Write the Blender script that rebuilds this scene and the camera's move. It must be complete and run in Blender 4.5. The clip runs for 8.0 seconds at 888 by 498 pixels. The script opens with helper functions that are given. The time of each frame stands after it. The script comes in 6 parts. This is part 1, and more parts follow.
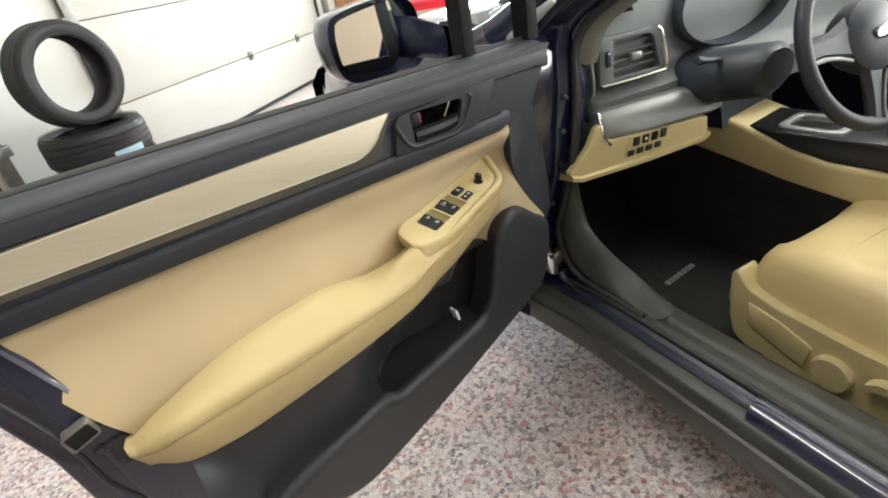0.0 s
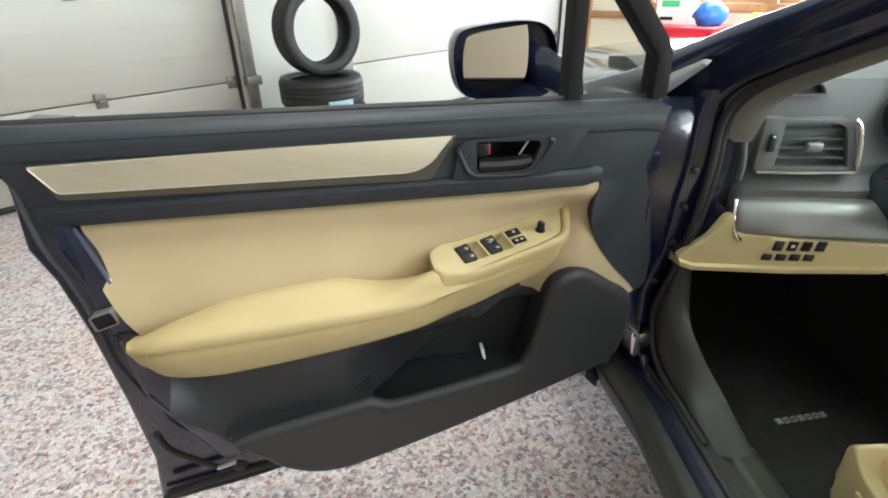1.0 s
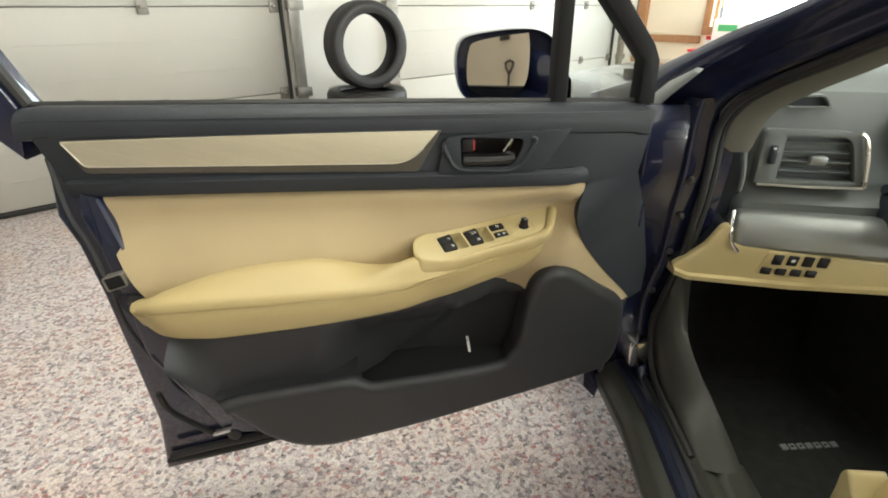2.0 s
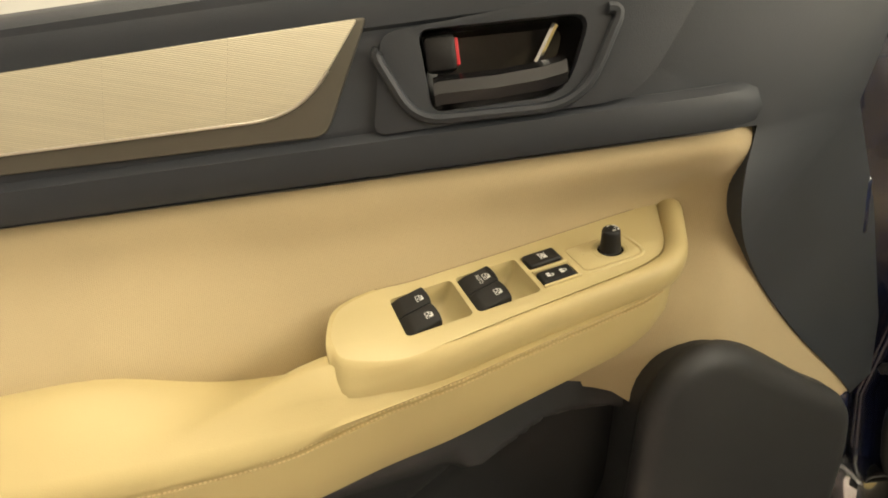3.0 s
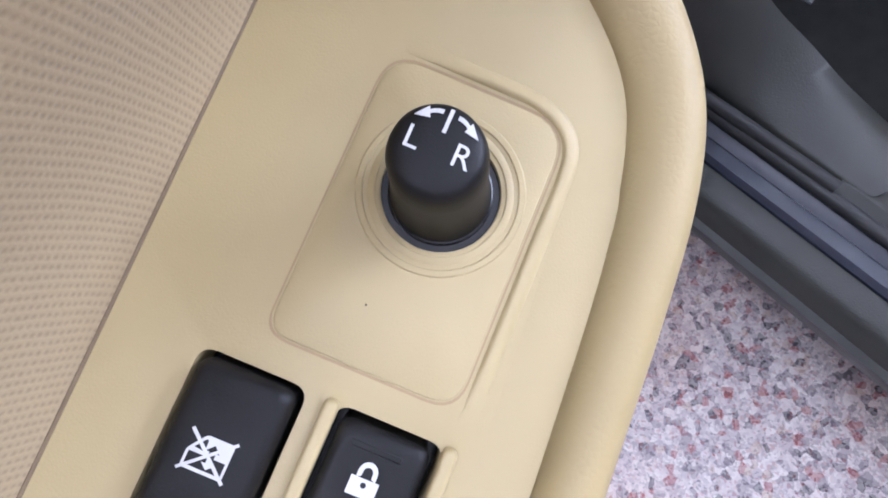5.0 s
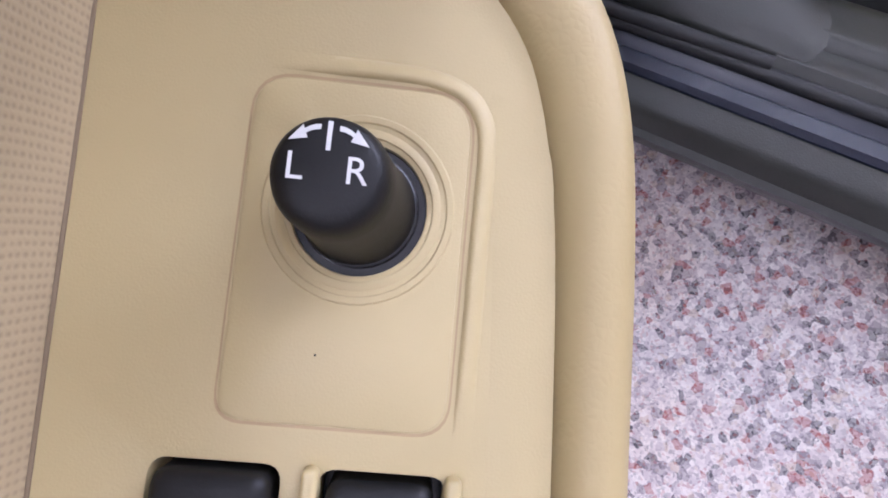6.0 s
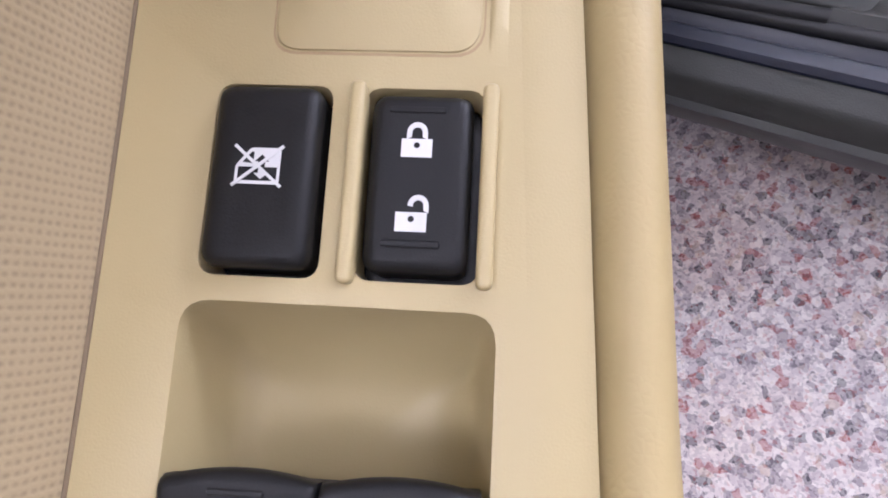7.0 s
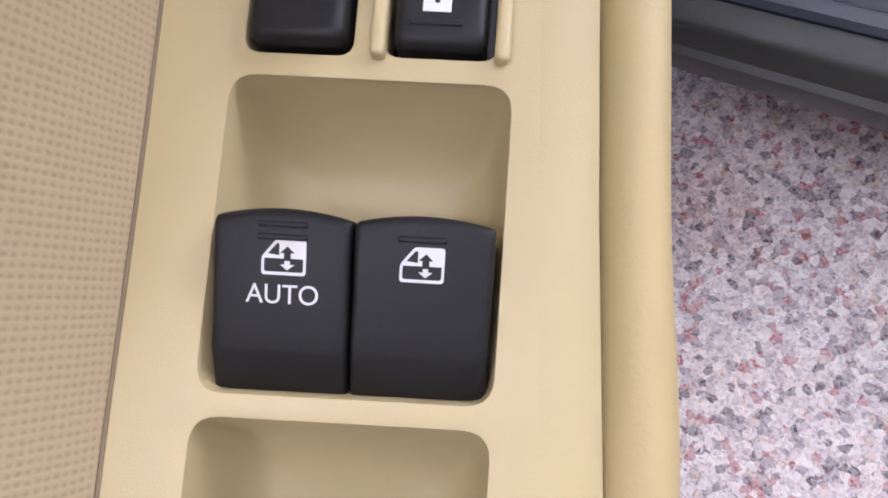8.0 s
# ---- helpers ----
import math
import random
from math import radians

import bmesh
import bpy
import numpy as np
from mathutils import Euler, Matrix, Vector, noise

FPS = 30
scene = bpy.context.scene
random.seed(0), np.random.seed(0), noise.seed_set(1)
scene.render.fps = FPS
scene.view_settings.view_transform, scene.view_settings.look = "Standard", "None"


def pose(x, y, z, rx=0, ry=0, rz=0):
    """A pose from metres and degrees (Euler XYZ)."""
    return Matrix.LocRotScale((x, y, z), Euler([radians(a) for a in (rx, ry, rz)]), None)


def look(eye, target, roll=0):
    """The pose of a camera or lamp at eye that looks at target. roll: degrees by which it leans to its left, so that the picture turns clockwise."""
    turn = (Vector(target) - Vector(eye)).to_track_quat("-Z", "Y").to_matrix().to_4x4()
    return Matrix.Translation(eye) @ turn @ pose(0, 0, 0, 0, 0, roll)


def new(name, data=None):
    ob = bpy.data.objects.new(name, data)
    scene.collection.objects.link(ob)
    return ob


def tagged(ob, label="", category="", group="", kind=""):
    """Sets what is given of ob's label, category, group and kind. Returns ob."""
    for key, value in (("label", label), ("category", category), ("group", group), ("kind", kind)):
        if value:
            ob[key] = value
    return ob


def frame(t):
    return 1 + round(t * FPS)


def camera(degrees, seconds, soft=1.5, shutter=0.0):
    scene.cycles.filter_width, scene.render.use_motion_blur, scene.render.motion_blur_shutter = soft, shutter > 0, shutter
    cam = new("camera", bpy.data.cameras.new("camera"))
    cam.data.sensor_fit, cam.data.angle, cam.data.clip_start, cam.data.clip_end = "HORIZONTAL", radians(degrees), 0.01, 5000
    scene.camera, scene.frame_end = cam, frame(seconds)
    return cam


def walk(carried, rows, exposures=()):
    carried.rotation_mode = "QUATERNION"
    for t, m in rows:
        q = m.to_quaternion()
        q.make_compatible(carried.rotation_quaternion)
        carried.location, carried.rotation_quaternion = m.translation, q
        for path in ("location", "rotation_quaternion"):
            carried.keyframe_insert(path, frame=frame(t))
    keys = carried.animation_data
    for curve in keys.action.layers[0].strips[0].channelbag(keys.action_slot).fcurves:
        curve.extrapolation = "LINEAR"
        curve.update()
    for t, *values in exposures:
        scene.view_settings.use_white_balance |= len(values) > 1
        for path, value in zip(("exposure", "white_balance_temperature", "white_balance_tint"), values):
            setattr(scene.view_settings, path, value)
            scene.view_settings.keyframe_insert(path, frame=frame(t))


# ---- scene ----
cam = camera(82.0, 8.0, 1.8)
PATH = [
    (0, (0.3025, -0.7505, 1.1193), (0.7515, -0.0089, 0.6210), -10.74),
    (0.2, (0.4036, -0.7600, 1.1124), (0.7696, 0.0308, 0.6218), -9.35),
    (0.5, (0.5001, -0.7438, 1.1179), (0.7701, 0.0836, 0.6255), -6.31),
    (1, (0.5451, -0.8107, 1.1283), (0.6881, 0.0641, 0.6654), -1.00),
    (1.5, (0.6005, -0.9322, 1.1471), (0.6756, -0.0369, 0.7080), 1.00),
    (1.7, (0.6115, -0.9462, 1.1408), (0.6845, -0.0479, 0.7074), 0.99),
    (2.8, (0.7636, -0.4621, 0.8983), (0.7246, 0.4774, 0.5579), -6.44),
    (3, (0.7424, -0.3766, 0.8547), (0.7094, 0.5796, 0.5638), -7.95),
    (3.5, (0.7597, -0.2446, 0.8240), (0.7556, 0.7166, 0.5481), -12.14),
    (4, (0.7796, -0.1874, 0.8044), (0.8748, 0.7400, 0.4428), -14.97),
    (4.2, (0.7892, -0.1600, 0.8130), (0.9120, 0.7167, 0.3489), -17.0),
    (5.3, (0.8469, -0.0297, 0.7943), (0.9328, 0.1593, -0.1839), -33.97),
    (5.5, (0.8484, -0.0408, 0.7923), (0.9894, 0.3343, -0.1239), -43.08),
    (5.8, (0.8402, -0.0401, 0.7954), (1.0628, 0.2075, -0.1476), -24.73),
    (6, (0.8443, -0.0455, 0.7925), (0.9485, 0.2112, -0.1684), -46.08),
    (6.1, (0.8464, -0.0408, 0.7942), (0.8658, 0.1083, -0.1945), -60.34),
    (6.3, (0.8197, -0.0586, 0.7865), (0.9946, 0.2950, -0.1324), -44.34),
    (6.5, (0.8107, -0.0613, 0.7858), (0.9186, 0.2926, -0.1433), -53.61),
    (7, (0.7905, -0.0675, 0.7835), (0.9232, 0.3113, -0.1324), -51.78),
    (7.5, (0.7766, -0.0708, 0.7864), (0.8761, 0.2995, -0.1371), -55.44),
    (8, (0.7614, -0.0768, 0.7861), (0.8403, 0.2875, -0.1418), -57.14),
]
EXPOSURES = [(0, 0.74, 6300, 6), (0.5, 0.76, 5800, 5), (1.0, 0.70, 5900, 2), (1.7, 0.60, 6050, 1), (2.8, 0.74, 8000, 5), (3.1, 0.82, 8000, 5), (3.5, 1.04, 5900, 6), (4.2, 1.18, 5100, 18), (5.3, 0.96, 5050, 23), (6.2, 0.86, 5300, 28), (8, 0.81, 5450, 24)]
walk(cam, [(t, look(eye, target, roll)) for t, eye, target, roll in PATH], EXPOSURES)

# ---- daylight ----
world = bpy.data.worlds.new("world")
scene.world = world
world.use_nodes = True
wn, wl = world.node_tree.nodes, world.node_tree.links
sky = wn.new("ShaderNodeTexSky")
sky.sky_type = "NISHITA"
sky.sun_disc = False
sky.sun_elevation, sky.sun_rotation = radians(42), radians(60)
wl.new(sky.outputs[0], wn["Background"].inputs[0])
wn["Background"].inputs[1].default_value = 0.12

sun = new("sun", bpy.data.lights.new("sun", "SUN"))
sun.data.energy, sun.data.angle, sun.data.color = 3.0, radians(0.5), (1.0, 0.95, 0.88)
sun.matrix_world = look((8, 5, 8), (0, 0, 0))


def sky_panel(name, place, target, w, h, watts, colour):
    """Daylight that enters through an opening of that size."""
    lamp = new(name, bpy.data.lights.new(name, "AREA"))
    lamp.data.shape, lamp.data.size, lamp.data.size_y = "RECTANGLE", w, h
    lamp.data.energy, lamp.data.color = watts, colour
    lamp.matrix_world = look(place, target)
    return lamp


# ---- materials ----
def nodes_of(name):
    m = bpy.data.materials.new(name)
    m.use_nodes = True
    return m, m.node_tree.nodes, m.node_tree.links, m.node_tree.nodes["Principled BSDF"]


def surface(name, colour, rough=0.5, metal=0.0, vary=0.12, scale=6.0, grain=0.0, grain_scale=900.0, coat=0.0, coat_rough=0.05, rough_vary=0.12, stretch=(1, 1, 1), spec=0.5):
    """A painted, moulded or coated surface: blotches at one scale, fine relief at another."""
    m, n, l, p = nodes_of(name)
    co = n.new("ShaderNodeTexCoord")
    mp = n.new("ShaderNodeMapping")
    mp.inputs["Scale"].default_value = stretch
    l.new(co.outputs["Object"], mp.inputs[0])
    blot = n.new("ShaderNodeTexNoise")
    blot.inputs["Scale"].default_value, blot.inputs["Detail"].default_value = scale, 6
    l.new(mp.outputs[0], blot.inputs["Vector"])
    ramp = n.new("ShaderNodeMix")
    ramp.data_type = "RGBA"
    ramp.inputs[6].default_value = (*[c * (1 - vary) for c in colour], 1)
    ramp.inputs[7].default_value = (*[min(1, c * (1 + vary)) for c in colour], 1)
    l.new(blot.outputs["Fac"], ramp.inputs[0])
    l.new(ramp.outputs[2], p.inputs["Base Color"])
    rr = n.new("ShaderNodeMapRange")
    rr.inputs[3].default_value, rr.inputs[4].default_value = max(0.02, rough - rough_vary), min(1, rough + rough_vary)
    l.new(blot.outputs["Fac"], rr.inputs[0])
    l.new(rr.outputs[0], p.inputs["Roughness"])
    p.inputs["Metallic"].default_value = metal
    p.inputs["Coat Weight"].default_value, p.inputs["Coat Roughness"].default_value = coat, coat_rough
    p.inputs["Specular IOR Level"].default_value = spec
    if grain:
        g = n.new("ShaderNodeTexNoise")
        g.inputs["Scale"].default_value, g.inputs["Detail"].default_value = grain_scale, 3
        l.new(mp.outputs[0], g.inputs["Vector"])
        b = n.new("ShaderNodeBump")
        b.inputs["Strength"].default_value, b.inputs["Distance"].default_value = grain, 0.0006
        l.new(g.outputs["Fac"], b.inputs["Height"])
        l.new(b.outputs[0], p.inputs["Normal"])
    return m


def leather(name, colour, rough=0.5):
    """Vinyl with a pebbled grain of about a millimetre."""
    m, n, l, p = nodes_of(name)
    co = n.new("ShaderNodeTexCoord")
    vo = n.new("ShaderNodeTexVoronoi")
    vo.feature = "DISTANCE_TO_EDGE"
    vo.inputs["Scale"].default_value = 750
    l.new(co.outputs["Object"], vo.inputs["Vector"])
    no = n.new("ShaderNodeTexNoise")
    no.inputs["Scale"].default_value, no.inputs["Detail"].default_value = 7, 5
    l.new(co.outputs["Object"], no.inputs["Vector"])
    mx = n.new("ShaderNodeMix")
    mx.data_type = "RGBA"
    mx.inputs[6].default_value = (*[c * 0.92 for c in colour], 1)
    mx.inputs[7].default_value = (*[c * 1.06 for c in colour], 1)
    l.new(no.outputs["Fac"], mx.inputs[0])
    l.new(mx.outputs[2], p.inputs["Base Color"])
    rr = n.new("ShaderNodeMapRange")
    rr.inputs[3].default_value, rr.inputs[4].default_value = rough - 0.08, rough + 0.1
    l.new(no.outputs["Fac"], rr.inputs[0])
    l.new(rr.outputs[0], p.inputs["Roughness"])
    b = n.new("ShaderNodeBump")
    b.inputs["Strength"].default_value, b.inputs["Distance"].default_value = 0.22, 0.0004
    l.new(vo.outputs["Distance"], b.inputs["Height"])
    l.new(b.outputs[0], p.inputs["Normal"])
    return m


def cloth(name, colour, across=1500.0, along=900.0, strength=0.5, axis="XZ", dark=0.82, lean=0.0):
    """Woven cloth: rows of small stitches, each offset from the next."""
    m, n, l, p = nodes_of(name)
    co = n.new("ShaderNodeTexCoord")
    sp = n.new("ShaderNodeSeparateXYZ")
    l.new(co.outputs["Object"], sp.inputs[0])
    cb = n.new("ShaderNodeCombineXYZ")
    l.new(sp.outputs[axis[0]], cb.inputs[0])
    l.new(sp.outputs[axis[1]], cb.inputs[1])
    br = n.new("ShaderNodeTexBrick")
    br.inputs["Color1"].default_value = (*[c * 1.05 for c in colour], 1)
    br.inputs["Color2"].default_value = (*[c * 0.97 for c in colour], 1)
    br.inputs["Mortar"].default_value = (*[c * dark for c in colour], 1)
    br.inputs["Scale"].default_value = 1.0
    br.inputs["Brick Width"].default_value, br.inputs["Row Height"].default_value = 1 / along, 1 / across
    br.inputs["Mortar Size"].default_value, br.inputs["Mortar Smooth"].default_value = 0.25 / across, 1.0
    turn = n.new("ShaderNodeMapping")
    turn.inputs["Rotation"].default_value = (0, 0, radians(lean))
    l.new(cb.outputs[0], turn.inputs["Vector"])
    l.new(turn.outputs[0], br.inputs["Vector"])
    no = n.new("ShaderNodeTexNoise")
    no.inputs["Scale"].default_value = 9
    l.new(co.outputs["Object"], no.inputs["Vector"])
    hs = n.new("ShaderNodeHueSaturation")
    mr = n.new("ShaderNodeMapRange")
    mr.inputs[3].default_value, mr.inputs[4].default_value = 0.93, 1.05
    l.new(no.outputs["Fac"], mr.inputs[0])
    l.new(mr.outputs[0], hs.inputs["Value"])
    l.new(br.outputs["Color"], hs.inputs["Color"])
    l.new(hs.outputs[0], p.inputs["Base Color"])
    p.inputs["Roughness"].default_value = 0.85
    p.inputs["Sheen Weight"].default_value = 0.15
    b = n.new("ShaderNodeBump")
    b.invert = True
    b.inputs["Strength"].default_value, b.inputs["Distance"].default_value = strength, 0.0004
    l.new(br.outputs["Fac"], b.inputs["Height"])
    l.new(b.outputs[0], p.inputs["Normal"])
    return m


def ribbed(name, colour, pitch=0.0013, dark=0.74):
    """Cloth with fine upright ribs, each a row of small uneven stitches."""
    m, n, l, p = nodes_of(name)
    co = n.new("ShaderNodeTexCoord")
    wa = n.new("ShaderNodeTexWave")
    wa.wave_type, wa.bands_direction, wa.wave_profile = "BANDS", "X", "SIN"
    wa.inputs["Scale"].default_value = 0.31416 / pitch
    wa.inputs["Distortion"].default_value, wa.inputs["Detail"].default_value = 0.9, 2.0
    wa.inputs["Detail Scale"].default_value = 0.55
    lean = n.new("ShaderNodeMapping")
    lean.inputs["Rotation"].default_value = (0, radians(8), 0)
    l.new(co.outputs["Object"], lean.inputs["Vector"])
    l.new(lean.outputs[0], wa.inputs["Vector"])
    fine = n.new("ShaderNodeTexNoise")
    fine.inputs["Scale"].default_value, fine.inputs["Detail"].default_value = 1100, 2
    l.new(co.outputs["Object"], fine.inputs["Vector"])
    broad = n.new("ShaderNodeTexNoise")
    broad.inputs["Scale"].default_value, broad.inputs["Detail"].default_value = 9, 4
    l.new(co.outputs["Object"], broad.inputs["Vector"])
    h = n.new("ShaderNodeMath")
    h.operation = "MULTIPLY_ADD"
    h.inputs[1].default_value = 0.9
    dots = n.new("ShaderNodeTexWave")
    dots.wave_type, dots.bands_direction, dots.wave_profile = "BANDS", "Z", "SIN"
    dots.inputs["Scale"].default_value = 0.31416 / (pitch * 0.85)
    dots.inputs["Distortion"].default_value, dots.inputs["Detail Scale"].default_value = 1.2, 0.7
    l.new(lean.outputs[0], dots.inputs["Vector"])
    gap = n.new("ShaderNodeMath")
    gap.operation = "SUBTRACT"
    gap.inputs[0].default_value = 1.0
    l.new(wa.outputs["Fac"], gap.inputs[1])
    hole = n.new("ShaderNodeMath")
    hole.operation = "MULTIPLY_ADD"
    hole.inputs[1].default_value, hole.inputs[2].default_value = 0.6, 0.4
    l.new(dots.outputs["Fac"], hole.inputs[0])
    pit = n.new("ShaderNodeMath")
    pit.operation = "MULTIPLY"
    l.new(gap.outputs[0], pit.inputs[0])
    l.new(hole.outputs[0], pit.inputs[1])
    top = n.new("ShaderNodeMath")
    top.operation = "SUBTRACT"
    top.inputs[0].default_value = 1.0
    l.new(pit.outputs[0], top.inputs[1])
    l.new(fine.outputs["Fac"], h.inputs[0])
    l.new(top.outputs[0], h.inputs[2])
    mr = n.new("ShaderNodeMapRange")
    mr.inputs[1].default_value, mr.inputs[2].default_value = 0.25, 1.2
    l.new(h.outputs[0], mr.inputs[0])
    mx = n.new("ShaderNodeMix")
    mx.data_type = "RGBA"
    mx.inputs[6].default_value = (*[c * dark for c in colour], 1)
    mx.inputs[7].default_value = (*[c * 1.05 for c in colour], 1)
    l.new(mr.outputs[0], mx.inputs[0])
    br = n.new("ShaderNodeMapRange")
    br.inputs[3].default_value, br.inputs[4].default_value = 0.92, 1.06
    l.new(broad.outputs["Fac"], br.inputs[0])
    hs = n.new("ShaderNodeHueSaturation")
    l.new(br.outputs[0], hs.inputs["Value"])
    l.new(mx.outputs[2], hs.inputs["Color"])
    l.new(hs.outputs[0], p.inputs["Base Color"])
    p.inputs["Roughness"].default_value = 0.85
    p.inputs["Sheen Weight"].default_value = 0.15
    b = n.new("ShaderNodeBump")
    b.inputs["Strength"].default_value, b.inputs["Distance"].default_value = 0.2, 0.0004
    l.new(h.outputs[0], b.inputs["Height"])
    l.new(b.outputs[0], p.inputs["Normal"])
    return m


def flake_floor(name):
    """Epoxy floor strewn with vinyl chips of about 4 to 9 mm, under a clear coat."""
    m, n, l, p = nodes_of(name)
    co = n.new("ShaderNodeTexCoord")
    warp = n.new("ShaderNodeTexNoise")
    warp.inputs["Scale"].default_value, warp.inputs["Detail"].default_value = 60, 4
    l.new(co.outputs["Object"], warp.inputs["Vector"])
    off = n.new("ShaderNodeMix")
    off.data_type = "VECTOR"
    off.inputs[0].default_value = 0.012
    l.new(co.outputs["Object"], off.inputs[4])
    l.new(warp.outputs["Color"], off.inputs[5])
    big = n.new("ShaderNodeTexVoronoi")
    big.inputs["Scale"].default_value = 84
    small = n.new("ShaderNodeTexVoronoi")
    small.inputs["Scale"].default_value = 250
    ramps = []
    for v in (big, small):
        l.new(off.outputs[1], v.inputs["Vector"])
        bw = n.new("ShaderNodeSeparateColor")
        l.new(v.outputs["Color"], bw.inputs[0])
        r = n.new("ShaderNodeValToRGB")
        r.color_ramp.interpolation = "CONSTANT"
        r.color_ramp.elements.remove(r.color_ramp.elements[1])
        stops = [(0.0, (0.74, 0.67, 0.66)), (0.28, (0.56, 0.49, 0.51)), (0.46, (0.30, 0.25, 0.28)), (0.60, (0.86, 0.81, 0.78)), (0.80, (0.42, 0.13, 0.12)), (0.87, (0.08, 0.07, 0.085)), (0.95, (0.62, 0.50, 0.42))]
        r.color_ramp.elements[0].color = (*stops[0][1], 1)
        for at, c in stops[1:]:
            r.color_ramp.elements.new(at).color = (*c, 1)
        l.new(bw.outputs[0], r.inputs[0])
        ramps.append(r)
    mx = n.new("ShaderNodeMix")
    mx.data_type = "RGBA"
    mx.inputs[0].default_value = 0.40
    l.new(ramps[0].outputs[0], mx.inputs[6])
    l.new(ramps[1].outputs[0], mx.inputs[7])
    stain = n.new("ShaderNodeTexNoise")
    stain.inputs["Scale"].default_value, stain.inputs["Detail"].default_value = 2.2, 5
    l.new(co.outputs["Object"], stain.inputs["Vector"])
    st = n.new("ShaderNodeMapRange")
    st.inputs[3].default_value, st.inputs[4].default_value = 0.85, 1.22
    l.new(stain.outputs["Fac"], st.inputs[0])
    hs = n.new("ShaderNodeHueSaturation")
    l.new(st.outputs[0], hs.inputs["Value"])
    warm = n.new("ShaderNodeTexNoise")
    warm.inputs["Scale"].default_value, warm.inputs["Detail"].default_value = 3.1, 3
    l.new(co.outputs["Object"], warm.inputs["Vector"])
    wr = n.new("ShaderNodeMapRange")
    wr.inputs[1].default_value, wr.inputs[2].default_value = 0.45, 0.75
    wr.inputs[4].default_value = 0.5
    l.new(warm.outputs["Fac"], wr.inputs[0])
    wm = n.new("ShaderNodeMix")
    wm.data_type, wm.blend_type = "RGBA", "MULTIPLY"
    wm.inputs[7].default_value = (0.95, 0.72, 0.58, 1)
    l.new(wr.outputs[0], wm.inputs[0])
    l.new(mx.outputs[2], wm.inputs[6])
    l.new(wm.outputs[2], hs.inputs["Color"])
    l.new(hs.outputs[0], p.inputs["Base Color"])
    p.inputs["Roughness"].default_value = 0.34
    p.inputs["Coat Weight"].default_value, p.inputs["Coat Roughness"].default_value = 0.5, 0.16
    b = n.new("ShaderNodeBump")
    b.inputs["Strength"].default_value, b.inputs["Distance"].default_value = 0.25, 0.0008
    l.new(big.outputs["Distance"], b.inputs["Height"])
    l.new(b.outputs[0], p.inputs["Normal"])
    return m


def pane(name, tint=(0.93, 0.97, 0.96)):
    m, n, l, p = nodes_of(name)
    p.inputs["Base Color"].default_value = (*tint, 1)
    p.inputs["Roughness"].default_value, p.inputs["IOR"].default_value = 0.0, 1.45
    p.inputs["Transmission Weight"].default_value = 1.0
    return m


def glow(name, colour, strength):
    m, n, l, p = nodes_of(name)
    p.inputs["Base Color"].default_value = (*colour, 1)
    p.inputs["Emission Color"].default_value = (*colour, 1)
    p.inputs["Emission Strength"].default_value = strength
    return m


BEIGE = (0.45, 0.356, 0.168)
M_VINYL = leather("beige_vinyl", BEIGE, 0.56)
M_PLATE = surface("beige_plastic", (0.49, 0.402, 0.207), 0.42, vary=0.05, scale=14, grain=0.10, grain_scale=2600, rough_vary=0.05)
M_CLOTH = ribbed("beige_cloth", (0.40, 0.312, 0.178))
M_SEAT = leather("seat_leather", (0.60, 0.47, 0.23), 0.42)
M_THREAD = surface("beige_thread", (0.56, 0.43, 0.22), 0.6)
M_SOFT = surface("black_soft_trim", (0.023, 0.027, 0.034), 0.52, vary=0.2, grain=0.35, grain_scale=1500, rough_vary=0.06, spec=0.42)
M_HARD = surface("black_hard_plastic", (0.029, 0.030, 0.032), 0.48, vary=0.25, grain=0.4, grain_scale=1100, rough_vary=0.08, spec=0.4)
M_GLOSSBLACK = surface("black_gloss_plastic", (0.012, 0.012, 0.013), 0.22, vary=0.2, rough_vary=0.05)
M_FRAME = surface("matt_black_frame", (0.010, 0.010, 0.011), 0.6, vary=0.2, spec=0.25)
M_KEY = surface("black_switch_plastic", (0.0085, 0.0085, 0.009), 0.48, vary=0.15, grain=0.12, grain_scale=3000, rough_vary=0.05, spec=0.32)
M_RUBBER = surface("black_rubber", (0.018, 0.018, 0.018), 0.62, vary=0.25, grain=0.25, grain_scale=700)
M_TYRE = surface("tyre_rubber", (0.015, 0.015, 0.016), 0.55, vary=0.35, scale=9, grain=0.3, grain_scale=400)
M_BADGE = surface("pale_grey_badge", (0.17, 0.17, 0.17), 0.5, vary=0.15)
M_SEAM = surface("shaded_seam_brown", (0.20, 0.145, 0.085), 0.7, vary=0.15)
M_STEP = surface("dusty_navy_paint", (0.005, 0.008, 0.022), 0.42, vary=0.3, scale=20, coat=0.2, coat_rough=0.3)
M_NAVY = surface("dark_navy_paint", (0.007, 0.011, 0.037), 0.24, vary=0.15, coat=0.7, coat_rough=0.03, rough_vary=0.04)
M_WHITE = surface("white_print", (0.70, 0.70, 0.69), 0.5, vary=0.03)
M_RED = surface("red_mark", (0.55, 0.02, 0.03), 0.4, vary=0.05)
M_CHROME = surface("chrome", (0.75, 0.75, 0.74), 0.12, 1.0, vary=0.05, rough_vary=0.04)
M_STEEL = surface("zinc_steel", (0.45, 0.45, 0.44), 0.38, 1.0, vary=0.25, scale=25)
M_CHAMP = cloth("champagne_weave_panel", (0.60, 0.55, 0.41), 720, 6, 0.45, "XZ", 0.64, 16.0)
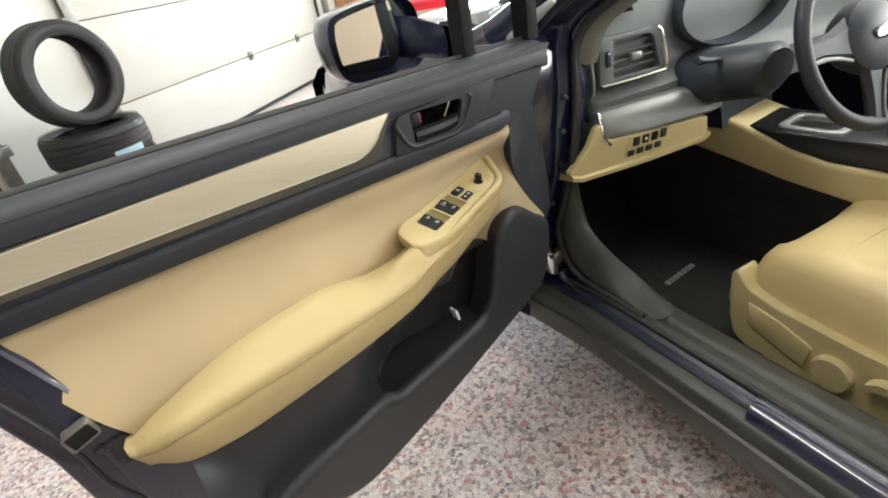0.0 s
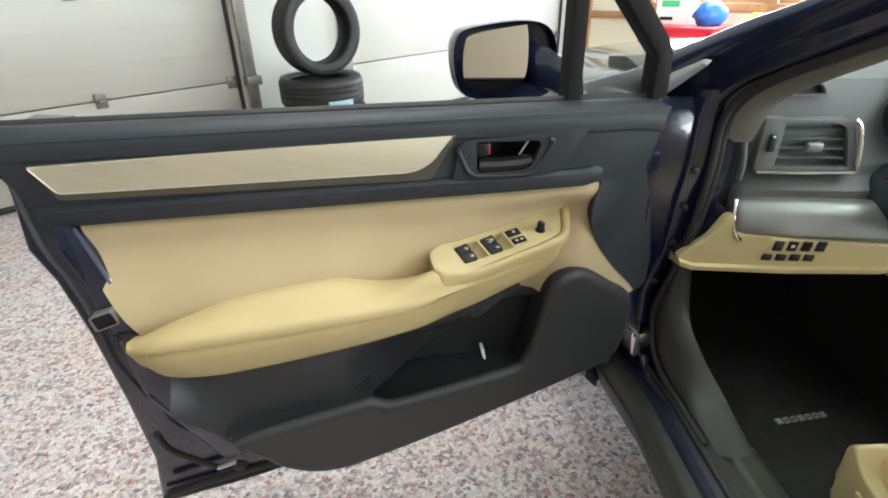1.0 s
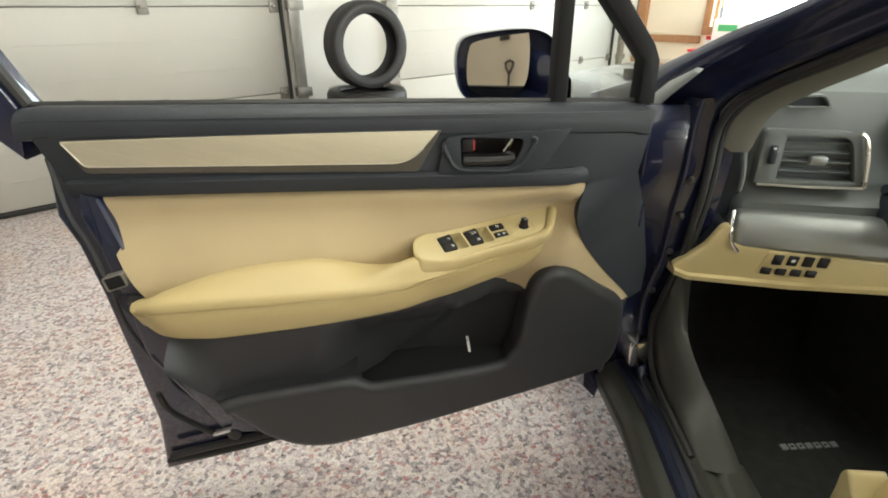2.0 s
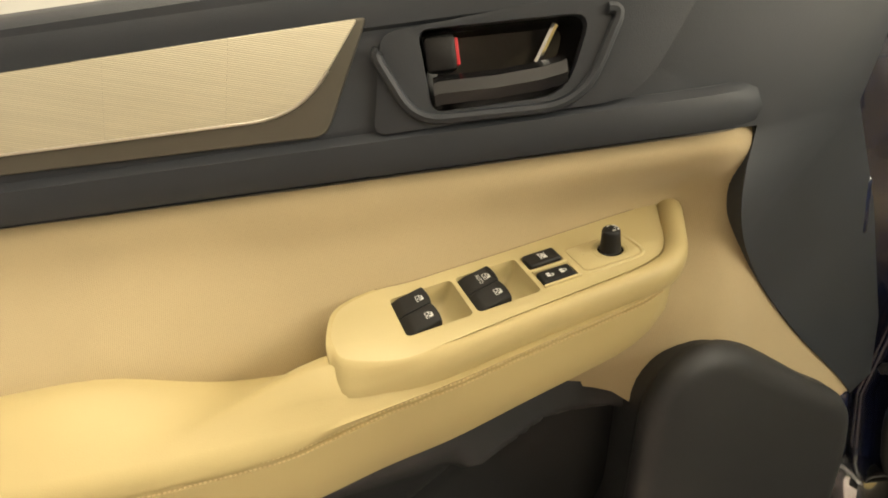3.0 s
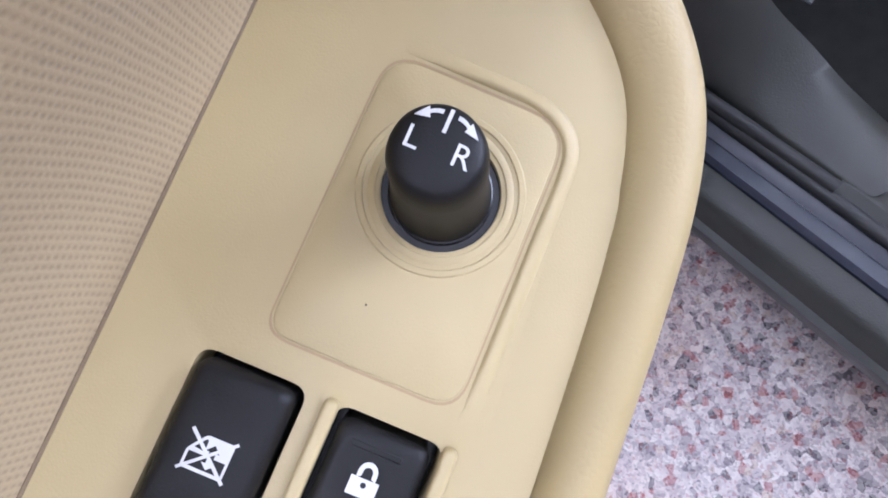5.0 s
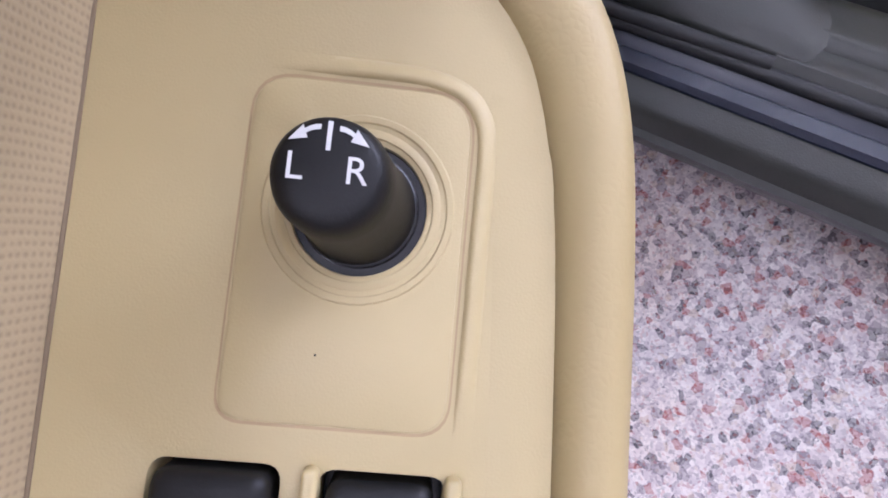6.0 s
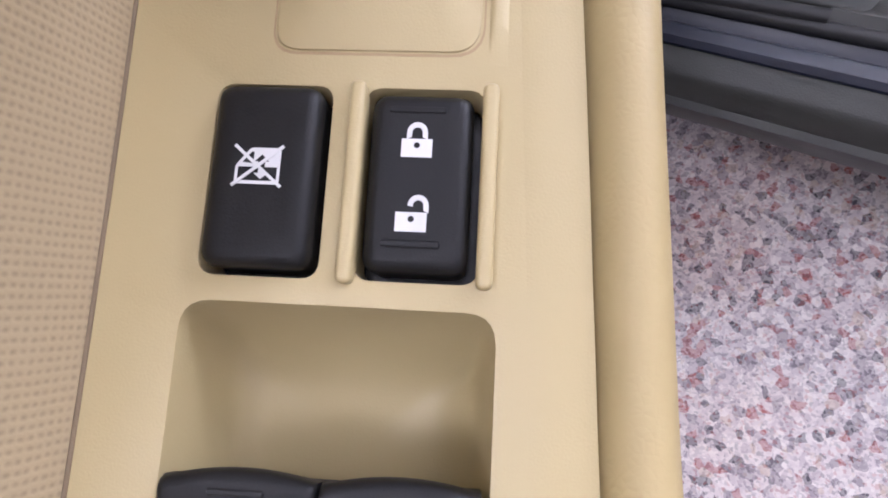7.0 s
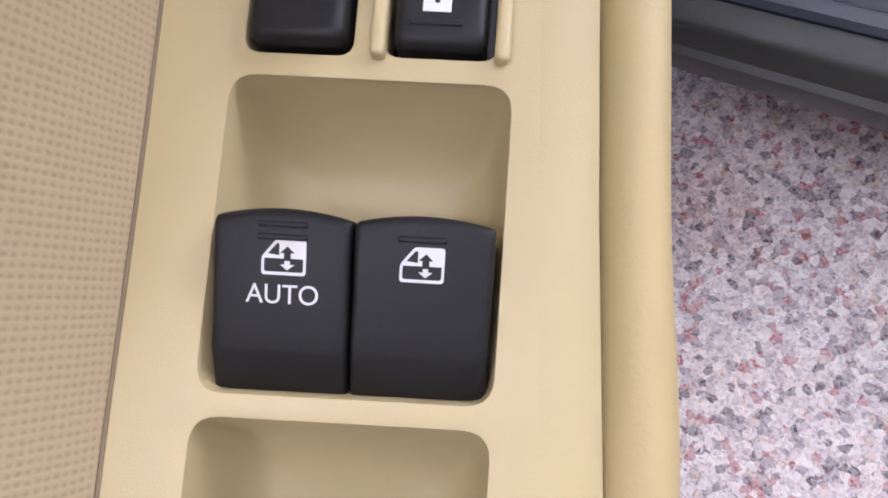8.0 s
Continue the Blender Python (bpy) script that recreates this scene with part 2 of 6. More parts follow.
M_CHAMP.node_tree.nodes["Principled BSDF"].inputs["Metallic"].default_value = 0.25
M_CHAMP.node_tree.nodes["Principled BSDF"].inputs["Roughness"].default_value = 0.36
M_TAUPE = surface("taupe_border_plastic", (0.10, 0.092, 0.075), 0.38, 0.3, vary=0.08)
M_BRIGHT = surface("bright_bead", (0.66, 0.63, 0.54), 0.3, 0.9, vary=0.03)
M_SILVER = surface("satin_silver_trim", (0.26, 0.27, 0.265), 0.42, 0.6, vary=0.05, scale=12, stretch=(1, 4, 4))
M_DASH = surface("dark_dash_skin", (0.017, 0.023, 0.032), 0.5, vary=0.2, grain=0.3, grain_scale=1300)
M_CARPET = surface("black_carpet", (0.020, 0.020, 0.019), 0.95, vary=0.5, scale=30, grain=1.0, grain_scale=500, spec=0.1)
M_SCUFF = surface("worn_black_sill_plastic", (0.028, 0.029, 0.024), 0.48, vary=0.4, scale=12, grain=0.5, grain_scale=500)
M_FLOOR = flake_floor("epoxy_flake_floor")
M_DOORPANEL = surface("off_white_door_steel", (0.425, 0.415, 0.375), 0.45, vary=0.07, scale=1.5, grain=0.15, grain_scale=260)
M_WALL = surface("white_wall_board", (0.56, 0.555, 0.515), 0.8, vary=0.06, scale=2, grain=0.1, grain_scale=120)
M_CREAM = surface("cream_wall_board", (0.70, 0.62, 0.47), 0.8, vary=0.06, scale=2)
M_CEIL = surface("white_ceiling_board", (0.78, 0.77, 0.74), 0.85, vary=0.04, scale=2)
M_WOOD = surface("stained_pine", (0.36, 0.18, 0.08), 0.55, vary=0.35, scale=4, stretch=(9, 9, 1), grain=0.2, grain_scale=200)
M_TRACK = surface("galvanised_track", (0.20, 0.19, 0.17), 0.45, 0.6, vary=0.35, scale=14)
M_REDMETAL = surface("red_powder_coat", (0.50, 0.015, 0.03), 0.35, vary=0.12, scale=5)
M_CARTON = surface("white_carton", (0.78, 0.77, 0.73), 0.6, vary=0.05)
M_GREEN = surface("green_print", (0.08, 0.42, 0.16), 0.5, vary=0.05)
M_BLUE = surface("blue_plastic_sheet", (0.03, 0.16, 0.52), 0.35, vary=0.25, scale=8)
M_YELLOW = surface("yellow_green_plastic", (0.45, 0.50, 0.05), 0.45, vary=0.1)
M_STICKER = surface("pale_blue_label", (0.35, 0.52, 0.62), 0.5, vary=0.06)
M_MIRROR = surface("mirror_silver", (0.93, 0.93, 0.93), 0.015, 1.0, vary=0.01, rough_vary=0.005)
M_PANE = pane("clear_glass")

# ---- mesh helpers ----
def part(name, bm, material, parent, label="", sharp=38.0):
    """Links a bmesh as one mesh object under a thing or a part."""
    bmesh.ops.remove_doubles(bm, verts=bm.verts, dist=1e-7)
    bmesh.ops.recalc_face_normals(bm, faces=bm.faces)
    lim = radians(sharp)
    for f in bm.faces:
        f.smooth = True
    for e in bm.edges:
        e.smooth = len(e.link_faces) == 2 and e.calc_face_angle(0.0) < lim
    me = bpy.data.meshes.new(name)
    bm.to_mesh(me)
    bm.free()
    me.materials.append(material)
    ob = new(name, me)
    ob.parent = parent
    return tagged(ob, label)


def thing(name, label, category, group=""):
    return tagged(new(name), label, category, group)


def smooth_path(pts, steps=6, closed=False):
    """A Catmull-Rom curve through the points."""
    pts = [Vector(p) for p in pts]
    n, out = len(pts), []
    for i in range(n if closed else n - 1):
        a, b, c, d = (pts[(i + k) % n] if closed else pts[min(max(i + k, 0), n - 1)] for k in (-1, 0, 1, 2))
        for s in range(steps):
            t = s / steps
            out.append(0.5 * (2 * b + (c - a) * t + (2 * a - 5 * b + 4 * c - d) * t * t + (3 * b - a - 3 * c + d) * t ** 3))
    if not closed:
        out.append(pts[-1])
    return out


def round_poly(pts, r, n=4):
    """A closed 2D polygon with rounded corners; r may be a list."""
    out, m = [], len(pts)
    for i in range(m):
        p, a, b = Vector(pts[i][:2]), Vector(pts[i - 1][:2]), Vector(pts[(i + 1) % m][:2])
        rr = r[i] if isinstance(r, (list, tuple)) else r
        da, db = (a - p), (b - p)
        k = min(rr, da.length * 0.48, db.length * 0.48)
        s, e = p + da.normalized() * k, p + db.normalized() * k
        for j in range(n + 1):
            t = j / n
            out.append((1 - t) ** 2 * s + 2 * t * (1 - t) * p + t * t * e)
    return out


def loft(rings, closed=True, caps=True, bm=None):
    """A skin over rings of equally many points."""
    bm = bm or bmesh.new()
    vs = [[bm.verts.new(p) for p in ring] for ring in rings]
    k = len(vs[0])
    for a, b in zip(vs, vs[1:]):
        for i in range(k if closed else k - 1):
            j = (i + 1) % k
            bm.faces.new((a[i], a[j], b[j], b[i]))
    if caps and closed:
        for ring in (vs[0], vs[-1]):
            bm.faces.new(ring)
    return bm


def tube(path, r, n=8, bm=None, squash=1.0):
    """A round bar along a path; r may be a list."""
    path = [Vector(p) for p in path]
    rings, side = [], None
    for i, p in enumerate(path):
        way = (path[min(i + 1, len(path) - 1)] - path[max(i - 1, 0)]).normalized()
        if side is None:
            side = way.orthogonal().normalized()
        side = (side - way * side.dot(way)).normalized()
        up = way.cross(side)
        rr = r[i] if isinstance(r, (list, tuple)) else r
        rings.append([p + rr * (math.cos(a) * side + squash * math.sin(a) * up) for a in (2 * math.pi * k / n for k in range(n))])
    return loft(rings, bm=bm)


def slab(outline, place, a, b, holes=(), bevel=0.0, segs=2, bm=None):
    """A flat outline (with holes) given depth from a to b; place(p, q, depth) gives the point in the world."""
    own = bmesh.new()
    edges = []
    for loop in (outline, *holes):
        vs = [own.verts.new((p[0], p[1], a)) for p in loop]
        edges += [own.edges.new((vs[i], vs[(i + 1) % len(vs)])) for i in range(len(vs))]
    if holes:
        bmesh.ops.triangle_fill(own, use_beauty=True, edges=edges)
    else:
        own.faces.new(list(own.verts))
    faces = list(own.faces)
    rim = [e for e in own.edges if len(e.link_faces) == 1]
    got = bmesh.ops.extrude_face_region(own, geom=faces)
    top = [v for v in got["geom"] if isinstance(v, bmesh.types.BMVert)]
    for v in top:
        v.co.z = b
    if bevel:
        tops = set(top)
        es = [e for e in own.edges if e.verts[0] in tops and e.verts[1] in tops and len(e.link_faces) == 2 and e.calc_face_angle(0) > 1.0]
        bmesh.ops.bevel(own, geom=es, offset=bevel, segments=segs, affect="EDGES", profile=0.5, clamp_overlap=True)
    for v in own.verts:
        v.co = place(*v.co)
    if bm is None:
        return own
    me = bpy.data.meshes.new("tmp")
    own.to_mesh(me)
    own.free()
    bm.from_mesh(me)
    bpy.data.meshes.remove(me)
    return bm


def block(lo, hi, bevel=0.0, segs=2, bm=None):
    """A box between two corners with softened edges."""
    own = bmesh.new()
    bmesh.ops.create_cube(own, size=1)
    for v in own.verts:
        v.co = [(lo[i] + hi[i]) / 2 + v.co[i] * (hi[i] - lo[i]) for i in range(3)]
    if bevel:
        bmesh.ops.bevel(own, geom=list(own.edges), offset=bevel, segments=segs, affect="EDGES", profile=0.5, clamp_overlap=True)
    if bm is None:
        return own
    me = bpy.data.meshes.new("tmp")
    own.to_mesh(me)
    own.free()
    bm.from_mesh(me)
    bpy.data.meshes.remove(me)
    return bm


def lathe(profile, m, n=32, bm=None):
    """A turned body: profile of (radius, height) round the z axis of the frame m."""
    rings = [[m @ Vector((r * math.cos(a), r * math.sin(a), h)) for a in (2 * math.pi * k / n for k in range(n))] for r, h in profile]
    return loft(rings, caps=profile[0][0] < 1e-6 or profile[-1][0] < 1e-6, bm=bm)


def padded(outline, place, levels):
    """A filled outline whose rim is rounded: levels of (inset, depth), the last one flat."""
    pts = [Vector(p[:2]) for p in outline]
    n = len(pts)
    area = sum(pts[i].x * pts[(i + 1) % n].y - pts[(i + 1) % n].x * pts[i].y for i in range(n))
    side = 1 if area > 0 else -1
    normals = []
    for i in range(n):
        a, b = (pts[i] - pts[i - 1]).normalized(), (pts[(i + 1) % n] - pts[i]).normalized()
        t = (a + b).normalized()
        normals.append(Vector((-t.y, t.x)) * side)
    bm = loft([[place(*(p + m * inset), d) for p, m in zip(pts, normals)] for inset, d in levels], caps=False)
    bm.verts.ensure_lookup_table()
    last = len(bm.verts) - n
    for first in (0, last):
        es = [bm.edges.get((bm.verts[first + i], bm.verts[first + (i + 1) % n])) for i in range(n)]
        bmesh.ops.triangle_fill(bm, use_beauty=True, edges=es)
        bm.verts.ensure_lookup_table()
    return bm


def moved(bm, m):
    bmesh.ops.transform(bm, matrix=m, verts=bm.verts)
    return bm


def interp(x, table):
    """Straight-line interpolation in a short table of (x, y)."""
    if x <= table[0][0]:
        return table[0][1]
    for (a, p), (b, q) in zip(table, table[1:]):
        if x <= b:
            return p + (q - p) * (x - a) / (b - a)
    return table[-1][1]


def ease(t):
    t = min(1.0, max(0.0, t))
    return t * t * (3 - 2 * t)


def xz(p, q, d):
    return Vector((p, d, q))


def xy(p, q, d):
    return Vector((p, q, d))


def yz(p, q, d):
    return Vector((d, p, q))


FLOOR = -0.12

# ---- the garage ----
CORNER, ALONG, INTO = Vector((3.787, 6.690, 0)), Vector((0.79, 0.613, 0)), Vector((0.613, -0.79, 0))
ROOM_W, ROOM_D, CEIL_Z = 14.0, 7.7, 2.75


def room(a, b, z):
    """a: along the garage doors from their corner, b: from them into the garage."""
    v = CORNER - ALONG * a + INTO * b
    return Vector((v.x, v.y, z))


def structure(name, bm, material, label, category="wall"):
    return tagged(part(name, bm, material, None), label, category, "", "structure")


def room_block(a0, b0, z0, a1, b1, z1, bevel=0.0, bm=None):
    own = block((a0, b0, z0), (a1, b1, z1), bevel)
    for v in own.verts:
        v.co = room(*v.co)
    if bm is None:
        return own
    me = bpy.data.meshes.new("tmp")
    own.to_mesh(me)
    own.free()
    bm.from_mesh(me)
    bpy.data.meshes.remove(me)
    return bm


structure("floor", slab([(-9, -12), (14, -12), (14, 12), (-9, 12)], xy, FLOOR - 0.1, FLOOR), M_FLOOR, "speckled grey epoxy flake garage floor with a glossy coat", "floor")
structure("ceiling", room_block(-0.15, -0.15, CEIL_Z, ROOM_W + 0.15, ROOM_D + 0.15, CEIL_Z + 0.12), M_CEIL, "flat white garage ceiling", "ceiling")

# front wall with two door openings
DOORS = [(0.42, 4.17), (5.17, 9.30)]
DOOR_TOP = 2.25


def wall_a(p, q, dpt):
    return room(p, dpt, q)


def wall_b(p, q, dpt):
    return room(dpt, p, q)


structure("wall_front", slab([(-0.15, FLOOR), (DOORS[0][0], FLOOR), (DOORS[0][0], DOOR_TOP), (DOORS[0][1], DOOR_TOP), (DOORS[0][1], FLOOR), (DOORS[1][0], FLOOR), (DOORS[1][0], DOOR_TOP), (DOORS[1][1], DOOR_TOP), (DOORS[1][1], FLOOR), (ROOM_W + 0.15, FLOOR), (ROOM_W + 0.15, CEIL_Z), (-0.15, CEIL_Z)], wall_a, -0.15, 0.0), M_WALL, "off-white boarded wall between the garage doors")
SEAMS = [FLOOR + 0.035, 0.463, 1.108, 1.70, 2.25]
for k, (a0, a1) in enumerate(DOORS):
    base = structure("garage_door_%d" % (k + 1), room_block(a0 - 0.03, -0.17, FLOOR + 0.03, a1 + 0.03, -0.14, DOOR_TOP), M_TRACK, "closed off-white sectional garage door", "garage door")
    for z0, z1 in zip(SEAMS, SEAMS[1:]):
        bm = room_block(a0 - 0.02, -0.14, z0 + 0.004, a1 + 0.02, -0.09, z1 - 0.004, 0.006)
        for i in range(1, 3):
            zz = z0 + (z1 - z0) * i / 3
            room_block(a0 + 0.05, -0.092, zz - 0.003, a1 - 0.05, -0.0875, zz + 0.003, 0.001, bm)
        part("door_section", bm, M_DOORPANEL, base)
    for z in SEAMS[1:-1]:
        for i in range(4):
            a = a0 + 0.06 + (a1 - a0 - 0.12) * i / 3
            if k == 1:
                a = min(a, a1 - 0.06) if i in (0, 3) else (6.15 if i == 1 else 7.7)
            elif i in (1, 2):
                a = 2.14 if i == 1 else 1.1
            bm = room_block(a - 0.035, -0.09, z - 0.045, a + 0.035, -0.075, z + 0.045, 0.004)
            room_block(a - 0.022, -0.077, z - 0.012, a + 0.022, -0.05, z + 0.012, 0.005, bm)
            part("hinge", bm, M_TRACK, base)
    part("bottom_seal", room_block(a0, -0.13, FLOOR + 0.002, a1, -0.08, FLOOR + 0.036, 0.008), M_RUBBER, base)
    for a, s in ((a0, -1), (a1, 1)):
        bm = room_block(a - 0.012 + s * 0.03, 0.0, FLOOR + 0.02, a + 0.012 + s * 0.03, 0.07, DOOR_TOP - 0.1, 0.003)
        room_block(a - 0.045 + s * 0.03, 0.062, FLOOR + 0.02, a + 0.045 + s * 0.03, 0.072, DOOR_TOP - 0.1, 0.002, bm)
        part("track", bm, M_TRACK, base, "galvanised vertical door track")
        bm = bmesh.new()
        for z in (-0.05, 0.46, 1.1, 1.75):
            room_block(a - 0.06 + s * 0.05, 0.002, z - 0.02, a + 0.06 + s * 0.05, 0.08, z + 0.05, 0.004, bm)
        part("track_bracket", bm, M_TRACK, base)
        part("weather_strip", room_block(a - 0.02, -0.085, FLOOR, a + 0.02, -0.055, DOOR_TOP, 0.004), M_RUBBER, base)
structure("baseboard", room_block(4.29, 0.004, FLOOR, 5.03, 0.016, FLOOR + 0.12, 0.003), M_RUBBER, "dark rubber base strip along the wall", "trim")

# wall with the windows
WIN = [(1.02, 2.28), (2.42, 3.7)]
WZ0, WZ1 = 0.86, 2.1
outline = [(-0.0, FLOOR), (ROOM_D, FLOOR), (ROOM_D, CEIL_Z), (0.0, CEIL_Z)]
holes = [[(a, WZ0), (b, WZ0), (b, WZ1), (a, WZ1)] for a, b in WIN]
structure("wall_east", slab(outline, wall_b, -0.15, 0.0, holes), M_CREAM, "cream boarded wall with wooden window trim")
for i, (a, b) in enumerate(WIN):
    bm = bmesh.new()
    for lo, hi in (((a - 0.09, WZ0 - 0.1), (b + 0.09 if i else b + 0.07, WZ0)), ((a - 0.09, WZ1), (b + 0.07, WZ1 + 0.09))):
        own = block((0.0, lo[0], lo[1]), (0.022, hi[0], hi[1]), 0.004)
        me = bpy.data.meshes.new("tmp")
        own.to_mesh(me)
        bm.from_mesh(me)
        bpy.data.meshes.remove(me)
        own.free()
    for lo, hi in (((a - 0.09, WZ0), (a, WZ1)), ((b, WZ0), (b + 0.07, WZ1))):
        own = block((0.0, lo[0], lo[1]), (0.022, hi[0], hi[1]), 0.004)
        me = bpy.data.meshes.new("tmp")
        own.to_mesh(me)
        bm.from_mesh(me)
        bpy.data.meshes.remove(me)
        own.free()
    for v in bm.verts:
        v.co = room(v.co.x, v.co.y, v.co.z)
    win = structure("window_%d" % (i + 1), bm, M_WOOD, "stained pine window trim round a bright daylit pane", "window")
    glass = part("pane", room_block(-0.085, a, WZ0, -0.08, b, WZ1), M_PANE, win)
    glass.visible_shadow = False
    bm = room_block(-0.1, a, WZ0, -0.06, a + 0.04, WZ1, 0.004)
    room_block(-0.1, b - 0.04, WZ0, -0.06, b, WZ1, 0.004, bm)
    room_block(-0.1, a, WZ0, -0.06, b, WZ0 + 0.04, 0.004, bm)
    room_block(-0.1, a, WZ1 - 0.04, -0.06, b, WZ1, 0.004, bm)
    part("window_frame", bm, M_WOOD, win)
# a plain cream cupboard door and its pine frame, beside the window
bm = room_block(0.0, 0.03, FLOOR, 0.05, 0.17, 2.1, 0.006)
room_block(0.0, 0.17, 0.66, 0.04, 0.93, 0.75, 0.006, bm)
structure("trim", bm, M_WOOD, "stained pine post and rail on the cream wall", "trim")

# an unseen doorway is added here to let light reach the door's inner face
GAP = (2.6, 8.2)
structure("wall_back", slab([(-0.0, FLOOR), (GAP[0], FLOOR), (GAP[0], 2.3), (GAP[1], 2.3), (GAP[1], FLOOR), (ROOM_W, FLOOR), (ROOM_W, CEIL_Z), (0.0, CEIL_Z)], wall_a, ROOM_D + 0.15, ROOM_D), M_CREAM, "pale beige wall where tools hang, with a wide doorway added for light")
structure("wall_west", room_block(ROOM_W, -0.15, FLOOR, ROOM_W + 0.15, ROOM_D + 0.15, CEIL_Z), M_WALL, "plain off-white garage wall")
structure("ground", slab([(-400, -400), (400, -400), (400, 400), (-400, 400)], xy, FLOOR - 0.35, FLOOR - 0.14), surface("driveway_concrete", (0.30, 0.29, 0.27), 0.85, vary=0.2, scale=1.5, grain=0.4, grain_scale=60), "plain concrete driveway outside", "ground")

# neighbouring house seen through the window
house = thing("house", "pale house with a gridded window beyond the garden", "house")
part("wall", room_block(-9.2, -1.0, FLOOR - 0.2, -9.0, 6.0, 2.5), surface("pale_siding", (0.75, 0.77, 0.78), 0.7), house)
part("roof", room_block(-9.6, -1.4, 2.5, -8.6, 6.4, 2.8, 0.03), surface("grey_shingle", (0.2, 0.2, 0.21), 0.85, grain=0.5, grain_scale=40), house)
bm = bmesh.new()
for i in range(4):
    for j in range(3):
        room_block(-9.0, 1.45 + i * 0.2, 1.35 + j * 0.2, -8.985, 1.6 + i * 0.2, 1.5 + j * 0.2, 0, bm)
part("window", bm, M_GLOSSBLACK, house)

# daylight through the windows, and fill light at the added doorway
mid = lambda a, b: (a + b) / 2
sky_panel("window_daylight", room(-0.2, 2.35, 1.5), room(3, 2.35, 1.2), 2.6, 1.2, 130, (0.84, 0.92, 1.0))
sky_panel("added_doorway_light", room(mid(*GAP), ROOM_D + 0.12, 1.1), room(mid(*GAP), 4, 0.8), 5.4, 2.2, 430, (1.0, 0.97, 0.92))
# unseen shop lamps, added to light the door and floor from above
for a, b in ((6.5, 3.1), (5.2, 5.4)):
    fix = thing("added_lamp", "unseen long white shop lamp, added under the ceiling for light", "ceiling lamp", "garage ceiling lamps")
    part("housing", room_block(a - 0.7, b - 0.11, CEIL_Z - 0.09, a + 0.7, b + 0.11, CEIL_Z - 0.003, 0.01), M_WHITE, fix)
    part("diffuser", room_block(a - 0.66, b - 0.09, CEIL_Z - 0.105, a + 0.66, b + 0.09, CEIL_Z - 0.092, 0.004), glow("lamp_diffuser", (1.0, 0.95, 0.86), 27.0), fix)

# ---- the car and its open driver's door ----
car = thing("car", "dark navy estate car with its front door wide open", "car")

# door shell: painted steel behind the trim
def bulge_y(z):
    """How far the steel behind the trim swells inboard at a height."""
    return interp(z, [(0.10, 0.03), (0.26, -0.02), (0.40, -0.06), (0.52, -0.085), (0.66, -0.075), (0.80, -0.02), (0.90, 0.0)])


def rear_face(p, q, d):
    return Vector((p, d + bulge_y(q) + 0.035 * ease((q - 0.775) / 0.05), q))


def shell_face(p, q, d):
    near = max(0.0, 1 - max(0.0, p - 0.12) / 0.3)
    return Vector((p, d + 0.6 * bulge_y(q) * near + 0.06 * ease((p - 0.2) / 0.5) * ease((0.90 - q) / 0.1), q))


shell_line = [(0.010, 0.905), (0.001, 0.85), (0.019, 0.761), (0.046, 0.707), (0.072, 0.613), (0.081, 0.477), (0.075, 0.306), (0.036, 0.088), (0.293, 0.169), (0.462, 0.255), (0.703, 0.345), (0.991, 0.457), (1.068, 0.51), (1.087, 0.611), (1.090, 0.905)]
door = part("door", slab(round_poly(shell_line, 0.012, 2), shell_face, 0.155, 0.062, bevel=0.008), M_NAVY, car, "open door with black trim and beige armrest")
inner_line = [(0.025, 0.94), (0.056, 0.863), (0.075, 0.781), (0.105, 0.73), (0.136, 0.652), (0.154, 0.524), (0.2, 0.392), (0.227, 0.268), (0.351, 0.262), (0.311, 0.36), (0.278, 0.426), (0.231, 0.583), (0.185, 0.647), (0.096, 0.81), (0.071, 0.936)]
part("inner_panel", slab(round_poly(inner_line, 0.012, 3), rear_face, 0.07, -0.008, bevel=0.006), M_NAVY, door, "stamped navy inner panel")
flange_line = [(0.015, 0.943), (-0.032, 0.896), (-0.007, 0.853), (0.02, 0.768), (0.053, 0.719), (0.085, 0.634), (0.099, 0.485), (0.078, 0.284), (0.025, 0.078), (0.288, 0.163), (0.272, 0.331), (0.181, 0.505), (0.153, 0.644), (0.099, 0.808), (0.072, 0.938)]
part("rear_flange", slab(flange_line, rear_face, 0.12, 0.024, (), 0.006, 3), M_NAVY, door, "folded navy rear edge")
part("edge_fold", tube(smooth_path([(0.031, 0.0, 0.871), (0.053, -0.026, 0.781), (0.0845, -0.048, 0.730), (0.116, -0.076, 0.652), (0.1295, -0.0825, 0.576), (0.169, -0.080, 0.486), (0.2355, -0.058, 0.380), (0.267, -0.037, 0.305)], 5), 0.004, 8), M_HARD, door)
part("drain_seal", tube(smooth_path([(0.081, 0.002, 0.176), (0.185, -0.009, 0.212), (0.308, -0.021, 0.250), (0.44, -0.035, 0.299)], 5), 0.009, 8), M_RUBBER, door, "rubber strip along the bottom edge")
part("bottom_lip", tube(smooth_path([(0.0545, 0.024, 0.138), (0.18, 0.013, 0.171), (0.305, 0.0, 0.213), (0.468, -0.022, 0.287)], 5), 0.007, 8), M_RUBBER, door)
part("stamped_rib", tube(smooth_path([(0.139, -0.074, 0.421), (0.142, -0.060, 0.365), (0.172, -0.045, 0.313), (0.205, -0.033, 0.270)], 5), 0.006, 8), M_RUBBER, door)
part("sticker", slab(round_poly([(0.205, 0.277), (0.244, 0.291), (0.244, 0.285), (0.205, 0.271)], 0.001, 1), rear_face, -0.013, -0.019), M_WHITE, door)
